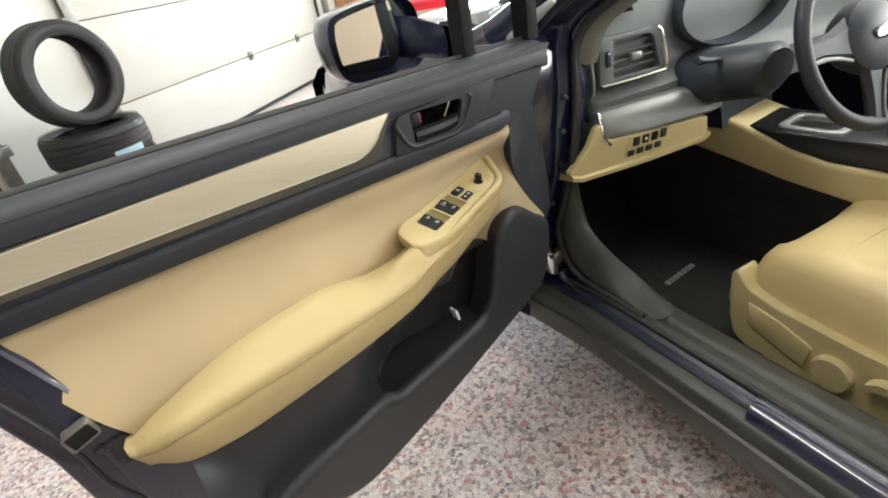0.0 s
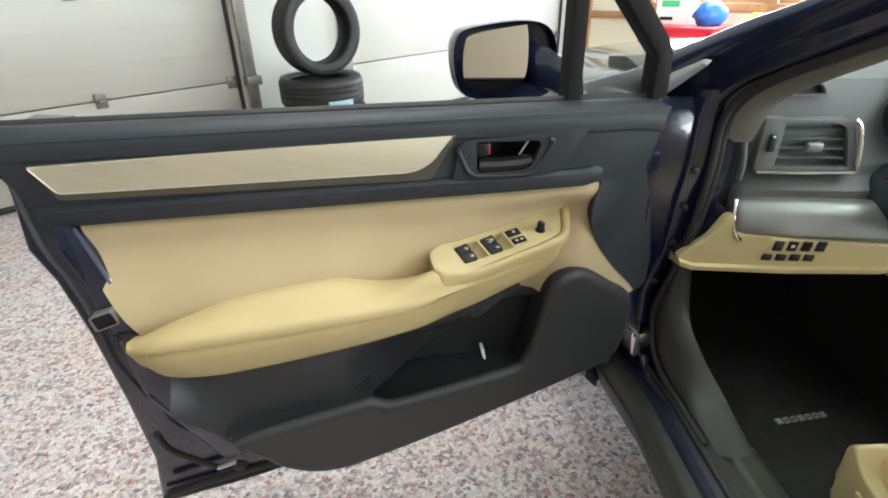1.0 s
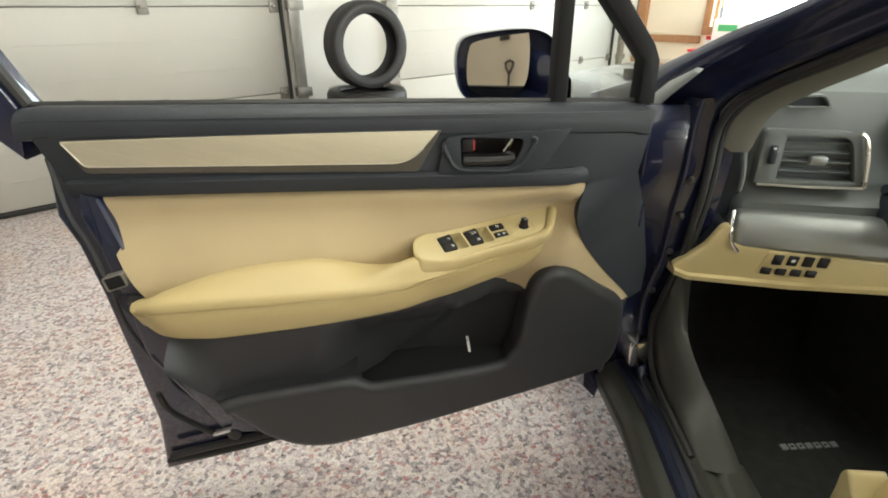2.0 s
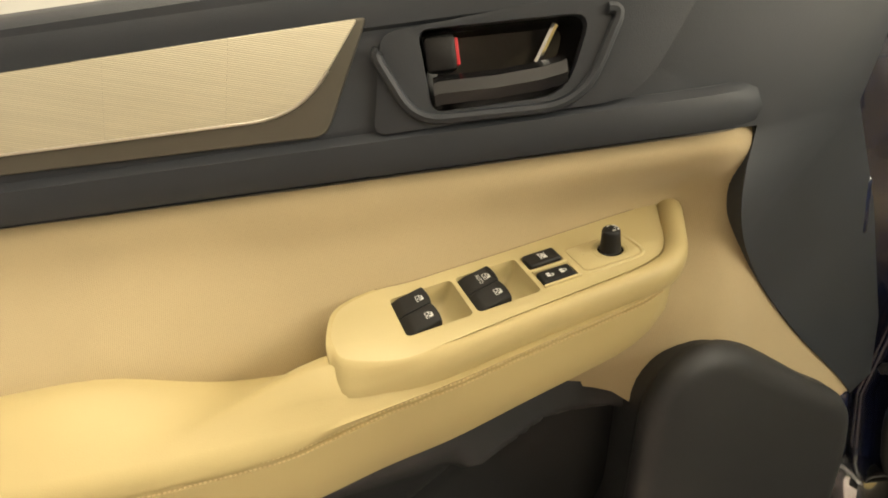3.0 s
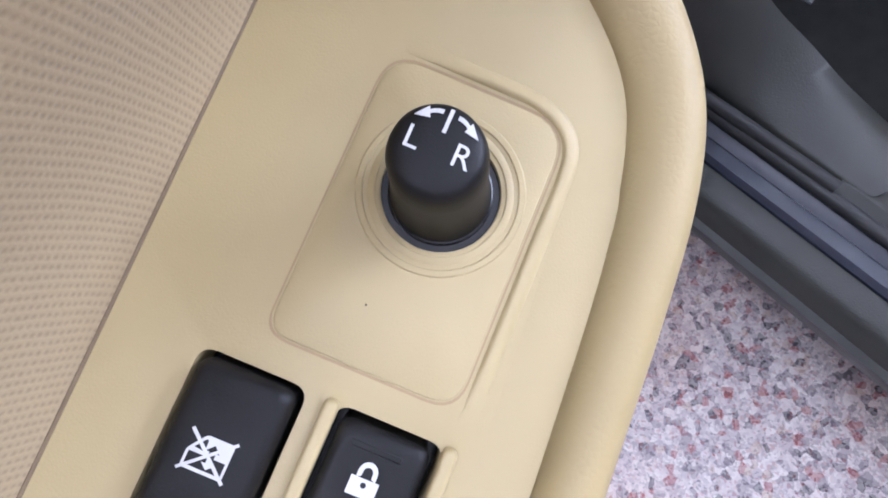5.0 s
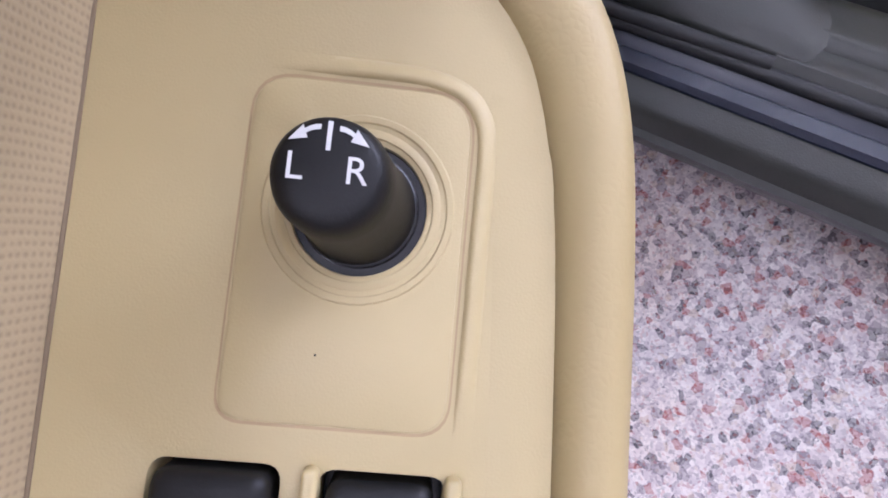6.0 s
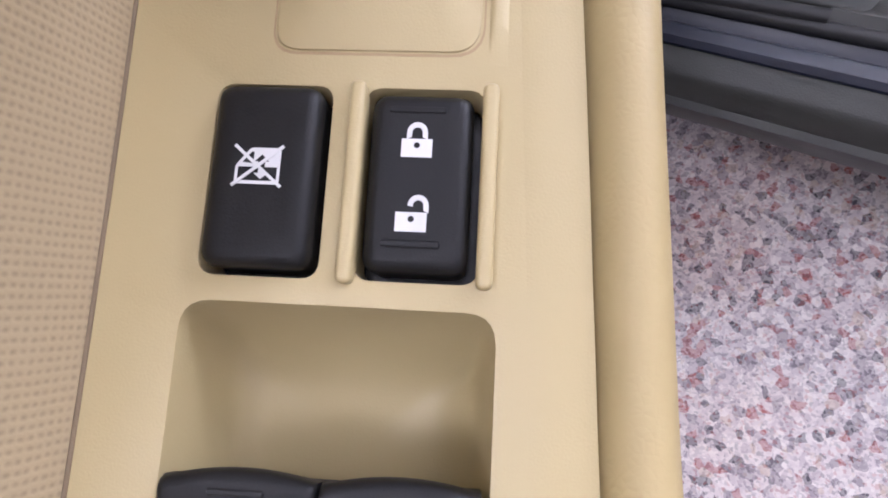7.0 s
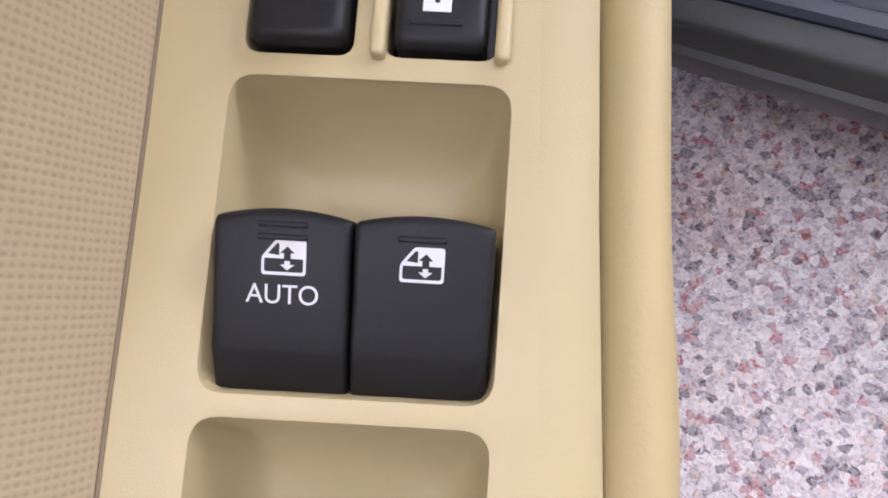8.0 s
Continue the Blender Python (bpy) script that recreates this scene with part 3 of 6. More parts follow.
part("plug", lathe([(0.0, 0.0), (0.014, 0.0), (0.014, 0.006), (0.009, 0.01), (0.0, 0.011)], Matrix.Translation((0.244, -0.026, 0.262)) @ Matrix.Rotation(radians(90), 4, "X"), 16), M_RUBBER, door)
LATCH_M = Matrix.Translation((0.1125, -0.1010, 0.1920)) @ Matrix.Scale(0.75, 4)


def latch_part(name, bm, material, parent, label=""):
    return part(name, moved(bm, LATCH_M), material, parent, label)


# latch on the rear edge
bm = slab(round_poly([(0.0, 0.655), (0.048, 0.668), (0.056, 0.635), (0.006, 0.62)], 0.006), xz, 0.04, 0.014, holes=[round_poly([(0.0045, 0.6525), (0.045, 0.6645), (0.052, 0.6375), (0.0105, 0.6245)], 0.004)], bevel=0.002)
latch_part("latch_plate", bm, M_TRACK, door, "dull steel latch bracket")
latch_part("latch_mouth", slab(round_poly([(0.002, 0.653), (0.047, 0.666), (0.054, 0.636), (0.008, 0.623)], 0.004), xz, 0.03, 0.0175), M_FRAME, door)
latch_part("latch_cover", block((0.045, 0.014, 0.56), (0.085, 0.03, 0.61), 0.008), M_HARD, door)
for x, z in ((0.037, 0.60), (0.062, 0.555)):
    latch_part("bolt", lathe([(0.0, 0.0), (0.010, 0.0), (0.010, 0.003), (0.0065, 0.004), (0.006, 0.009), (0.0, 0.009)], Matrix.Translation((x, 0.024, z)) @ Matrix.Rotation(radians(90), 4, "X"), 6), M_HARD, door)

# upper trim with the hole of the handle cup
cup = round_poly([(0.732, 0.896), (0.848, 0.892), (0.828, 0.842), (0.735, 0.842)], [0.008, 0.014, 0.02, 0.008])
def foot_y(x, z):
    """Below the belt the front end of the trim falls back towards the hinges."""
    d = max(0.0, x - 0.935)
    return 0.5 * d * min(1.0, d / 0.03) * ease((0.90 - z) / 0.10)


def trim_face(p, q, d):
    return Vector((p, d + foot_y(p, q), q))


trim_line = [(0.008, 0.934), (1.076, 0.934), (1.098, 0.80), (1.136, 0.70), (1.168, 0.57), (1.166, 0.505), (1.132, 0.495)] + [(p.x - 0.003, p.y) for p in smooth_path([(1.130, 0.503, 0), (1.106, 0.532, 0), (1.041, 0.602, 0), (0.989, 0.67, 0), (0.967, 0.717, 0), (0.964, 0.752, 0), (0.978, 0.80, 0)], 5)] + [(0.058, 0.801)]
part("upper_trim", slab(trim_line, trim_face, 0.03, -0.004, holes=[cup], bevel=0.003), M_SOFT, door, "black soft-touch upper trim")
prof = [(0.05, 0.948), (0.034, 0.953), (0.018, 0.9515), (0.006, 0.946), (-0.003, 0.936), (-0.007, 0.922), (-0.006, 0.908), (-0.003, 0.905), (0.02, 0.90)]
part("belt_roll", loft([[Vector((x, y, z - 0.008 * (x + 0.005) - (0.0 if 0.02 < x < 1.045 else 0.004))) for y, z in prof] for x in (-0.004, 0.004, 0.03, 0.25, 0.5, 0.75, 1.0, 1.04, 1.06, 1.068)]), M_SOFT, door, "rounded top roll")
part("lower_roll", loft([[Vector((x, y + s + foot_y(x, 0.81), z)) for y, z in ((0.02, 0.833), (-0.006, 0.834), (-0.012, 0.828), (-0.013, 0.814), (-0.009, 0.804), (0.02, 0.80))] for x, s in ((0.052, 0.004), (0.06, 0.0), (0.3, 0.0), (0.6, 0.0), (0.85, 0.0), (0.93, 0.002), (0.962, 0.006), (1.0, 0.009), (1.03, 0.013), (1.066, 0.018))]), M_SOFT, door)
part("window_seal", tube([(-0.01, 0.05, 0.952), (0.3, 0.05, 0.951), (0.7, 0.05, 0.948), (1.07, 0.05, 0.944)], 0.006, 8, squash=0.6), M_RUBBER, door)
# silver strip
part("strip_border", slab(round_poly([(0.062, 0.901), (0.091, 0.845), (0.658, 0.836), (0.700, 0.909), (0.4, 0.907)], [0.004, 0.008, 0.008, 0.004, 0.1]), xz, 0.0, -0.0085, bevel=0.002), M_TAUPE, door, "taupe border of the silver strip")
panel = round_poly([(0.066, 0.900), (0.095, 0.857), (0.645, 0.852), (0.694, 0.908), (0.4, 0.906)], [0.003, 0.008, 0.05, 0.003, 0.1], 8)
part("strip_panel", slab(panel, xz, -0.006, -0.0115, bevel=0.001), M_CHAMP, door, "champagne silver woven-texture panel")
bead = [Vector((p.x, -0.0108, p.y)) for p in panel if p.y < 0.898]
part("strip_bead", tube(bead, 0.0013, 6), M_BRIGHT, door, "thin bright bead")
# inner handle
bez = round_poly([(0.692, 0.832), (0.708, 0.897), (0.928, 0.908), (0.878, 0.833)], [0.01, 0.01, 0.004, 0.03], 6)
part("handle_bezel", slab(bez, xz, 0.0, -0.011, holes=[cup], bevel=0.004, segs=3), M_SOFT, door, "angular black bezel round the handle")
rim = [Vector((p.x, -0.0115, p.y)) for p in round_poly([(0.70, 0.888), (0.722, 0.838), (0.838, 0.834), (0.868, 0.893)], [0.01, 0.02, 0.03, 0.01], 6)]
part("bezel_rim", tube(rim[2:], 0.004, 8), M_SOFT, door)
c0 = Vector((0.79, 0.868))
part("handle_cup", loft([[xz(*(c0 + (Vector(p) - c0) * s), d) for p in cup] for s, d in ((1.03, -0.007), (1.0, 0.0), (0.97, 0.022), (0.86, 0.034), (0.3, 0.036), (0.02, 0.036))], caps=False), M_GLOSSBLACK, door, "glossy recessed cup")
part("handle_lever", loft([[Vector((x, y, z + dz)) for y, z in ((-0.001, 0.845), (-0.012, 0.846), (-0.015, 0.853), (-0.012, 0.861), (-0.002, 0.865), (0.01, 0.86))] for x, dz in ((0.738, 0.0), (0.742, 0.001), (0.78, 0.0), (0.81, 0.001), (0.825, 0.003), (0.829, 0.004))]), M_GLOSSBLACK, door, "black pull lever")
part("lock_tab", block((0.7345, -0.006, 0.868), (0.757, 0.02, 0.892), 0.004), M_KEY, door)
part("lock_mark", block((0.7525, -0.0035, 0.871), (0.7585, 0.016, 0.889), 0.001), M_RED, door, "red lock mark")
# chrome bar that draws the slanting reflection on the handle's arm
part("handle_glint", tube([(0.812, 0.005, 0.866), (0.826, 0.003, 0.889)], 0.003, 8), M_CHROME, door)

# beige cloth insert, scooped beside the switch pod
O_, U_, W_, N_ = Vector((0.831858, -0.017514, 0.726720)), Vector((0.955237, 0.281897, 0.089756)), Vector((-0.295774, 0.916455, 0.269497)), Vector((-0.006287, -0.283981, 0.958809))


def pod(u, w, h=0.0):
    """A place on the switch plate: millimetres forward, outboard and up."""
    u -= 1.4 * (w + 21.5) / 43.5 * min(1.0, max(0.0, (-60 - u) / 35))
    return O_ + (U_ * u + W_ * w + N_ * h) / 1000


RIGHT = [(0.49, 1.135)] + [tuple(p[:2]) for p in smooth_path([(0.503, 1.131, 0), (0.532, 1.108, 0), (0.602, 1.043, 0), (0.67, 0.990, 0), (0.717, 0.968, 0), (0.752, 0.965, 0), (0.80, 0.979, 0)], 5)]
LEFT = [(0.50, 0.24), (0.60, 0.21), (0.66, 0.172), (0.80, 0.066)]


def seam_y(x):
    return interp(x, [(0.12, -0.095), (0.30, -0.088), (0.48, -0.073), (0.60, -0.046), (0.66, -0.030), (0.70, -0.0225), (0.72, -0.0146), (0.82, 0.0165), (0.88, 0.0345), (0.905, 0.0385), (0.930, 0.038), (0.950, 0.024), (0.975, 0.006), (1.05, -0.004)])


def seam_z(x):
    return interp(x, [(0.20, 0.665), (0.31, 0.689), (0.48, 0.702), (0.60, 0.690), (0.66, 0.705), (0.72, 0.7245), (0.88, 0.747), (1.0, 0.76)])


def insert_y(x, z):
    zs = seam_z(x)
    t = (0.795 - z) / (0.795 - zs)
    y = seam_y(x) * ease(t * 0.9) if t < 1.15 else seam_y(x)
    low_ = ease((zs - 0.02 - z) / 0.08)
    y = y * (1 - low_) + low_ * (interp(x, [(0.70, seam_y(0.70)), (0.76, 0.02), (0.83, 0.02), (0.87, 0.008), (0.91, 0.0)]) if x > 0.70 else y)
    top = max(0.0, 1 - (0.80 - z) / 0.03)
    return y - 0.008 * (1 - ease((0.80 - z) / 0.05)) + 0.010 * top ** 3 + 0.002 * math.sin(x * 9 + z * 14) + foot_y(x, z)


def insert_point(across, down):
    """A place on the cloth; it ends behind the armrest, and reaches down to a tip by the hinges."""
    z = 0.80 - 0.2 * down
    for _ in range(4):
        a, b = interp(z, LEFT), interp(z, RIGHT)
        x = a + (b - a) * across
        z = 0.80 - (0.80 - interp(x, [(0.74, 0.622), (0.80, 0.594), (0.84, 0.592), (0.860, 0.588), (0.876, 0.572), (0.93, 0.562), (0.99, 0.53), (1.10, 0.497)])) * down
    return Vector((x, insert_y(x, z), z))


rows = []
nz, nx = 40, 72
for i in range(nz + 1):
    rows.append([insert_point(k / nx, i / nz) for k in range(nx + 1)])
bm = bmesh.new()
front = [[bm.verts.new(p) for p in r] for r in rows]
back = [[bm.verts.new((p.x, max(0.06, p.y + 0.006), p.z)) for p in r] for r in rows]
for i in range(nz):
    for k in range(nx):
        bm.faces.new((front[i][k], front[i][k + 1], front[i + 1][k + 1], front[i + 1][k]))
        bm.faces.new((back[i][k], back[i + 1][k], back[i + 1][k + 1], back[i][k + 1]))
    for k in (0, nx):
        bm.faces.new((front[i][k], front[i + 1][k], back[i + 1][k], back[i][k]))
for k in range(nx):
    for i in (0, nz):
        bm.faces.new((front[i][k], back[i][k], back[i][k + 1], front[i][k + 1]))
part("cloth_insert", bm, M_CLOTH, door, "beige woven cloth insert")

# armrest
BACKZ = [(0.175, 0.640), (0.20, 0.653), (0.24, 0.667), (0.31, 0.689), (0.39, 0.698), (0.482, 0.702), (0.51, 0.695), (0.555, 0.679), (0.60, 0.672), (0.638, 0.6715), (0.66, 0.675), (0.70, 0.69), (0.9, 0.70)]
BACKY = [(0.175, -0.09), (0.31, -0.085), (0.48, -0.07), (0.56, -0.05), (0.64, -0.031), (0.70, -0.0165), (0.77, -0.012)]
TOPZ = [(0.175, 0.646), (0.20, 0.660), (0.236, 0.671), (0.305, 0.675), (0.38, 0.675), (0.475, 0.676), (0.55, 0.673), (0.633, 0.673), (0.68, 0.677), (0.707, 0.682), (0.759, 0.6885), (0.808, 0.694), (0.8645, 0.7010), (0.892, 0.706), (0.907, 0.712)]
BOTZ = [(0.175, 0.612), (0.195, 0.600), (0.239, 0.596), (0.308, 0.593), (0.383, 0.597), (0.477, 0.6035), (0.551, 0.608), (0.634, 0.614), (0.70, 0.621), (0.762, 0.634), (0.825, 0.6445), (0.867, 0.654), (0.885, 0.668), (0.907, 0.700)]
FRONT = [(0.175, -0.130), (0.185, -0.144), (0.20, -0.151), (0.236, -0.1565), (0.305, -0.1556), (0.38, -0.151), (0.475, -0.143), (0.55, -0.132), (0.633, -0.116), (0.68, -0.106), (0.707, -0.1015), (0.732, -0.0950), (0.759, -0.0848), (0.808, -0.0667), (0.8645, -0.0472), (0.892, -0.0332), (0.907, -0.0175)]


def armrest_section(x):
    yf, zt, zb, zk = interp(x, FRONT), interp(x, TOPZ), interp(x, BOTZ), interp(x, BACKZ)
    h = zt - zb
    mid = (zt + zk) / 2 + 0.004
    yk = interp(x, BACKY)
    yb = yk + 0.032
    k = 1 - ease((x - 0.61) / 0.08)
    g = 0.16 * (1 - k)
    up_ = 0.027 * ease((x - 0.55) / 0.10) * (1 - ease((x - 0.652) / 0.06))
    z58 = mid * 0.65 + zt * 0.35
    pts = [(yb, zb + 0.004), (yf + 0.016, zb), (yf + 0.006, zb + 0.002), (yf + 0.0025, zb + 0.08 * h), (yf + 0.0005, zb + 0.45 * h), (yf - 0.001, zb + (0.70 + g) * h), (yf + 0.0015, zb + (0.725 + g) * h), (yf + 0.0015, zb + (0.755 + g) * h), (yf - 0.002 + 0.012 * g, zb + (0.78 + g) * h), (yf - 0.001, zb + (0.90 + 0.4 * g) * h), (yf + 0.001 + 0.005 * k, zb + 0.98 * h), (yf + 0.004 + 0.012 * k, zt + 0.002 * k + 0.40 * up_), (yk + (yf - yk) * (0.80 - 0.12 * k), (zt + z58) / 2 + 0.002 * k + 0.9 * up_), (yk + (yf - yk) * 0.58, z58 + up_), (yk + (yf - yk) * 0.3, mid * 0.3 + zk * 0.7 + 0.002 + 0.3 * up_), (yk, zk), (yb, zk - 0.004)]
    return [Vector((x, y + 0.26 * (1 - k) * max(0.0, zt - z), z)) for y, z in pts]


def along_armrest(y_off, frac, x0, x1, n):
    out = []
    for i in range(n + 1):
        x = x0 + (x1 - x0) * i / n
        zt, zb = interp(x, TOPZ), interp(x, BOTZ)
        k = 1 - ease((x - 0.61) / 0.08)
        f = frac + 0.16 * (1 - k)
        out.append(Vector((x, interp(x, FRONT) + y_off + 0.26 * (1 - k) * (1 - f) * (zt - zb), zb + f * (zt - zb))))
    return out


def soft_x(fn, x, r=0.018):
    a, b, c = fn(x - r), fn(x), fn(x + r)
    return [(p + q * 2 + s) / 4 for p, q, s in zip(a, b, c)]


xs = [0.166 + 0.002 * k for k in range(6)] + [0.18 + 0.01447 * k for k in range(50)]
rings = []
for x in xs:
    ring = soft_x(armrest_section, max(x, 0.178))
    if x < 0.200:
        t = (x - 0.162) / 0.038
        c = sum(ring, Vector()) / len(ring)
        c.y = -0.07
        s = 0.80 + 0.20 * math.sqrt(max(0.0, 1 - (1 - t) ** 2))
        ring = [c + (p - c) * s for p in ring]
        for p in ring:
            p.x = x
    for p in ring:
        p.x += 0.024 * max(0.0, 0.655 - p.z) / 0.06 * max(0.0, 1 - (x - 0.166) / 0.15)
    rings.append(ring)
armrest = part("armrest", loft(rings), M_VINYL, door, "beige padded vinyl armrest", 60)
for off in (0.712, 0.776):
    bm = bmesh.new()
    line = along_armrest(-0.0002, off, 0.205, 0.885, 240)
    for i in range(0, 239):
        d = (line[i + 1] - line[i]) * 0.36
        m = (line[i + 1] + line[i]) / 2
        tube([m - d, m + Vector((0, -0.0003, 0.0001)), m + d], [0.0004, 0.0007, 0.0004], 5, bm)
    tagged(part("stitching", bm, M_THREAD, door, "double row of beige stitches"), "", "", "", "stuff")

# switch pod: padded roll round a plastic plate
EDGE = [(-196, -38), (-162, -45.5), (-125, -49.2), (-96, -48.6), (-68, -46.6), (-43, -45.8), (-14, -45), (17, -44.2), (37, -42.6), (52, -38.6), (64, -31.5), (74, -22), (86, -6), (99, 12), (109, 27), (109, 38.5), (97, 42.5), (72, 40), (-45, 40), (-110, 39), (-146, 39), (-168, 36.5), (-184, 28), (-192, 8), (-196, -14)]
GROOVE = [(-185, -23), (-155, -39), (-125, -38.6), (-98, -37.2), (-69, -35.7), (-44, -34.7), (-15, -33.4), (17, -31.5), (34, -29), (47, -24.8), (57, -16.9), (65.5, -6), (74, 8), (83, 22), (88, 30), (87, 35.5), (82, 38.4), (66, 38.8), (-45, 38.6), (-110, 37.6), (-146, 37.8), (-166, 35), (-181, 27), (-189.5, 8), (-190, -8)]
edge, groove = smooth_path([(u, w, 0) for u, w in EDGE], 5, True), smooth_path([(u, w, 0) for u, w in GROOVE], 5, True)


def pod_ring(k, h, inset=0.0, mixed=True):
    out = []
    for e, g in zip(edge, groove):
        d, push = e - g, inset
        show = ease((g.x + 165) / 75)
        wide = min(1.0, d.length / 10.0) * (0.12 + 0.88 * show)
        up_ = h * wide if mixed else h
        if mixed and k <= 0.1:
            push, up_ = push - 1.2 * (1 - show), up_ * show + 0.06 * (1 - show)
        p = g.lerp(e, k) + (d.normalized() * push if d.length > 0.01 else Vector())
        # at the rear the roll sinks into the armrest's own edge
        out.append(pod(p.x, p.y, up_ - 17 * ease((-95 - p.x) / 90) * ease((-g.y - 4) / 16) * max(0.0, k - 0.1) / 0.9))
    return out


bm = loft([pod_ring(1.0, -44, -16, False), pod_ring(1.0, -22, -3, False), pod_ring(1.0, -17.5, -0.8, False), pod_ring(1.0, -13, 0.3, False), pod_ring(1.0, -8.5, 0.5, False), pod_ring(1.0, -4.5, 0.2, False), pod_ring(0.9, -0.2), pod_ring(0.7, 2.6), pod_ring(0.48, 3.2), pod_ring(0.26, 2.5), pod_ring(0.1, 0.6), pod_ring(0.02, -1.2), pod_ring(0.0, -4.5, -0.6, False)], caps=False)
part("pod_roll", bm, M_VINYL, door, "padded beige roll round the switch plate", 70)

POCKETS = [(-93.6, -46.5), (-144.0, -97.0)]


def rect(u0, u1, w0, w1, r, n=5):
    return round_poly([(u0, w0), (u1, w0), (u1, w1), (u0, w1)], r, n)


lock_hole, win_hole = rect(-42.8, -14.8, -18.8, -1.6, 2.6), rect(-42.9, -14.7, 3.2, 20.4, 2.6)
knob_hole = [Vector((20.4 + 9.4 * math.cos(a), -3.2 + 9.4 * math.sin(a))) for a in (2 * math.pi * k / 40 for k in range(40))]
pocket_holes = [rect(a, b, -21.5, 22.0, 4.2) for a, b in POCKETS]
plate_line = [Vector((p.x, p.y)) for p in groove]
c = Vector((-50, 0))
plate_line = [p - (p - c).normalized() * 0.5 for p in plate_line]
plate = part("switch_plate", slab(plate_line, pod, -7.0, 0.0, [lock_hole, win_hole, knob_hole, *pocket_holes], 0.9, 3), M_PLATE, door, "beige plastic window-switch plate", 30)
# faint crease along the inboard side of the plate
crease = smooth_path([(52, -16.5, 0), (34, -21.5, 0), (17, -24.0, 0), (-15, -25.8, 0), (-44, -27.2, 0), (-69, -28.2, 0), (-98, -30.0, 0), (-125, -31.6, 0), (-150, -32.0, 0)], 4)
outer_ = smooth_path([(55, -18.2, 0), (34, -28.6, 0), (17, -31.0, 0), (-15, -32.7, 0), (-44, -34.2, 0), (-69, -35.2, 0), (-98, -36.6, 0), (-125, -38.0, 0), (-150, -38.4, 0)], 4)
rise = [ease((i_ - 1) / 9.0) * ease((len(crease) - 1 - i_) / 12.0) for i_ in range(len(crease))]
part("plate_edge", loft([[pod(*(c_ + (c_ - o_) * 0.25).xy, 0.05 * k_ - 0.04), pod(*c_.xy, 0.34 * k_ - 0.04), pod(*(c_ + (o_ - c_) * 0.5).xy, 0.26 * k_ - 0.04), pod(*o_.xy, 0.07 * k_ - 0.04), pod(*o_.xy, -0.5), pod(*c_.xy, -0.5)] for c_, o_, k_ in zip(crease, outer_, rise)]), M_PLATE, door, "", 50)
# pockets: walls that slope down to a rounded floor
for (a, b), hole in zip(POCKETS, pocket_holes):
    mid_ = Vector(((a + b) / 2, 0.2))
    rings = []
    for s, h, back in ((1.0, -1.0, 0), (0.985, -4.0, 0.4), (0.96, -8.0, 1.6), (0.92, -12.5, 3.4), (0.84, -16.0, 6.0), (0.6, -17.8, 5.0), (0.05, -18.2, 0), (0.0005, -18.2, 0)):
        ring = []
        for p in hole:
            q = mid_ + (p - mid_) * s
            if q.x > mid_.x:
                q.x -= back * (q.x - mid_.x) / 23
            ring.append(pod(q.x, q.y, h))
        rings.append(ring)
    bm = loft(rings, caps=False)
    part("switch_pocket", bm, M_PLATE, door, "", 50)


def pod_line(points, r, h, name, material, up=1.0):
    return part(name, tube([pod(u, w, h) for u, w in points], r / 1000, 6, squash=up), material, door)


def pod_plate(outline, h0, h1, name, material, holes=(), label=""):
    return part(name, slab(outline, pod, h0, h1, holes), material, door, label)


# the seam where the cloth tucks in beside the plate
seam = []
for i_ in range(61):
    u = -150 + 3.7 * i_
    w = 30.0
    while w < 41 and pod(u, w).y < insert_y(pod(u, w).x, pod(u, w).z) - 0.0002:
        w += 0.1
    seam.append((u, w))
seam = [(u, sum(w for _, w in seam[max(0, k - 3):k + 4]) / len(seam[max(0, k - 3):k + 4])) for k, (u, _) in enumerate(seam)]
# brown tube whose colour stands for the shade in this gap
pod_line(seam, 0.38, 0.05, "cloth_seam", M_SEAM)

# the ring and the square groove round the mirror knob
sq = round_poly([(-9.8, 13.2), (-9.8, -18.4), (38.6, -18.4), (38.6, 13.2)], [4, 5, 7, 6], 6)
# darker beige stands for the shade in the groove; nothing is cut in
M_GROOVE = surface("shaded_groove_beige", (0.40, 0.29, 0.15), 0.5, vary=0.05)
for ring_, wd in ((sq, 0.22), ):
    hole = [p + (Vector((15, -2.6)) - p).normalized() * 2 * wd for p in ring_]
    pod_plate(ring_, -0.5, 0.04, "groove_shade_line", M_GROOVE, [hole])
raised = round_poly([(-9.1, 12.5), (-9.1, -17.7), (37.9, -17.7), (37.9, 12.5)], [3.6, 4.6, 6.6, 5.6], 6)
part("knob_field", slab(raised, pod, -2.0, 0.32, [knob_hole], 0.25, 2), M_PLATE, door, "", 30)
way = [Vector(p) for p in ((39.2, 11.0), (39.2, 6.0), (39.2, 0.0), (39.2, -6.0), (39.0, -11.0), (37.6, -15.6), (34.6, -18.2), (30.0, -19.0), (20.0, -19.0), (10.0, -19.0), (0.0, -19.0), (-6.0, -19.0), (-11.0, -19.0))]
way = [Vector(p[:2]) for p in smooth_path([(p.x, p.y, 0) for p in way], 4)]
rings = []
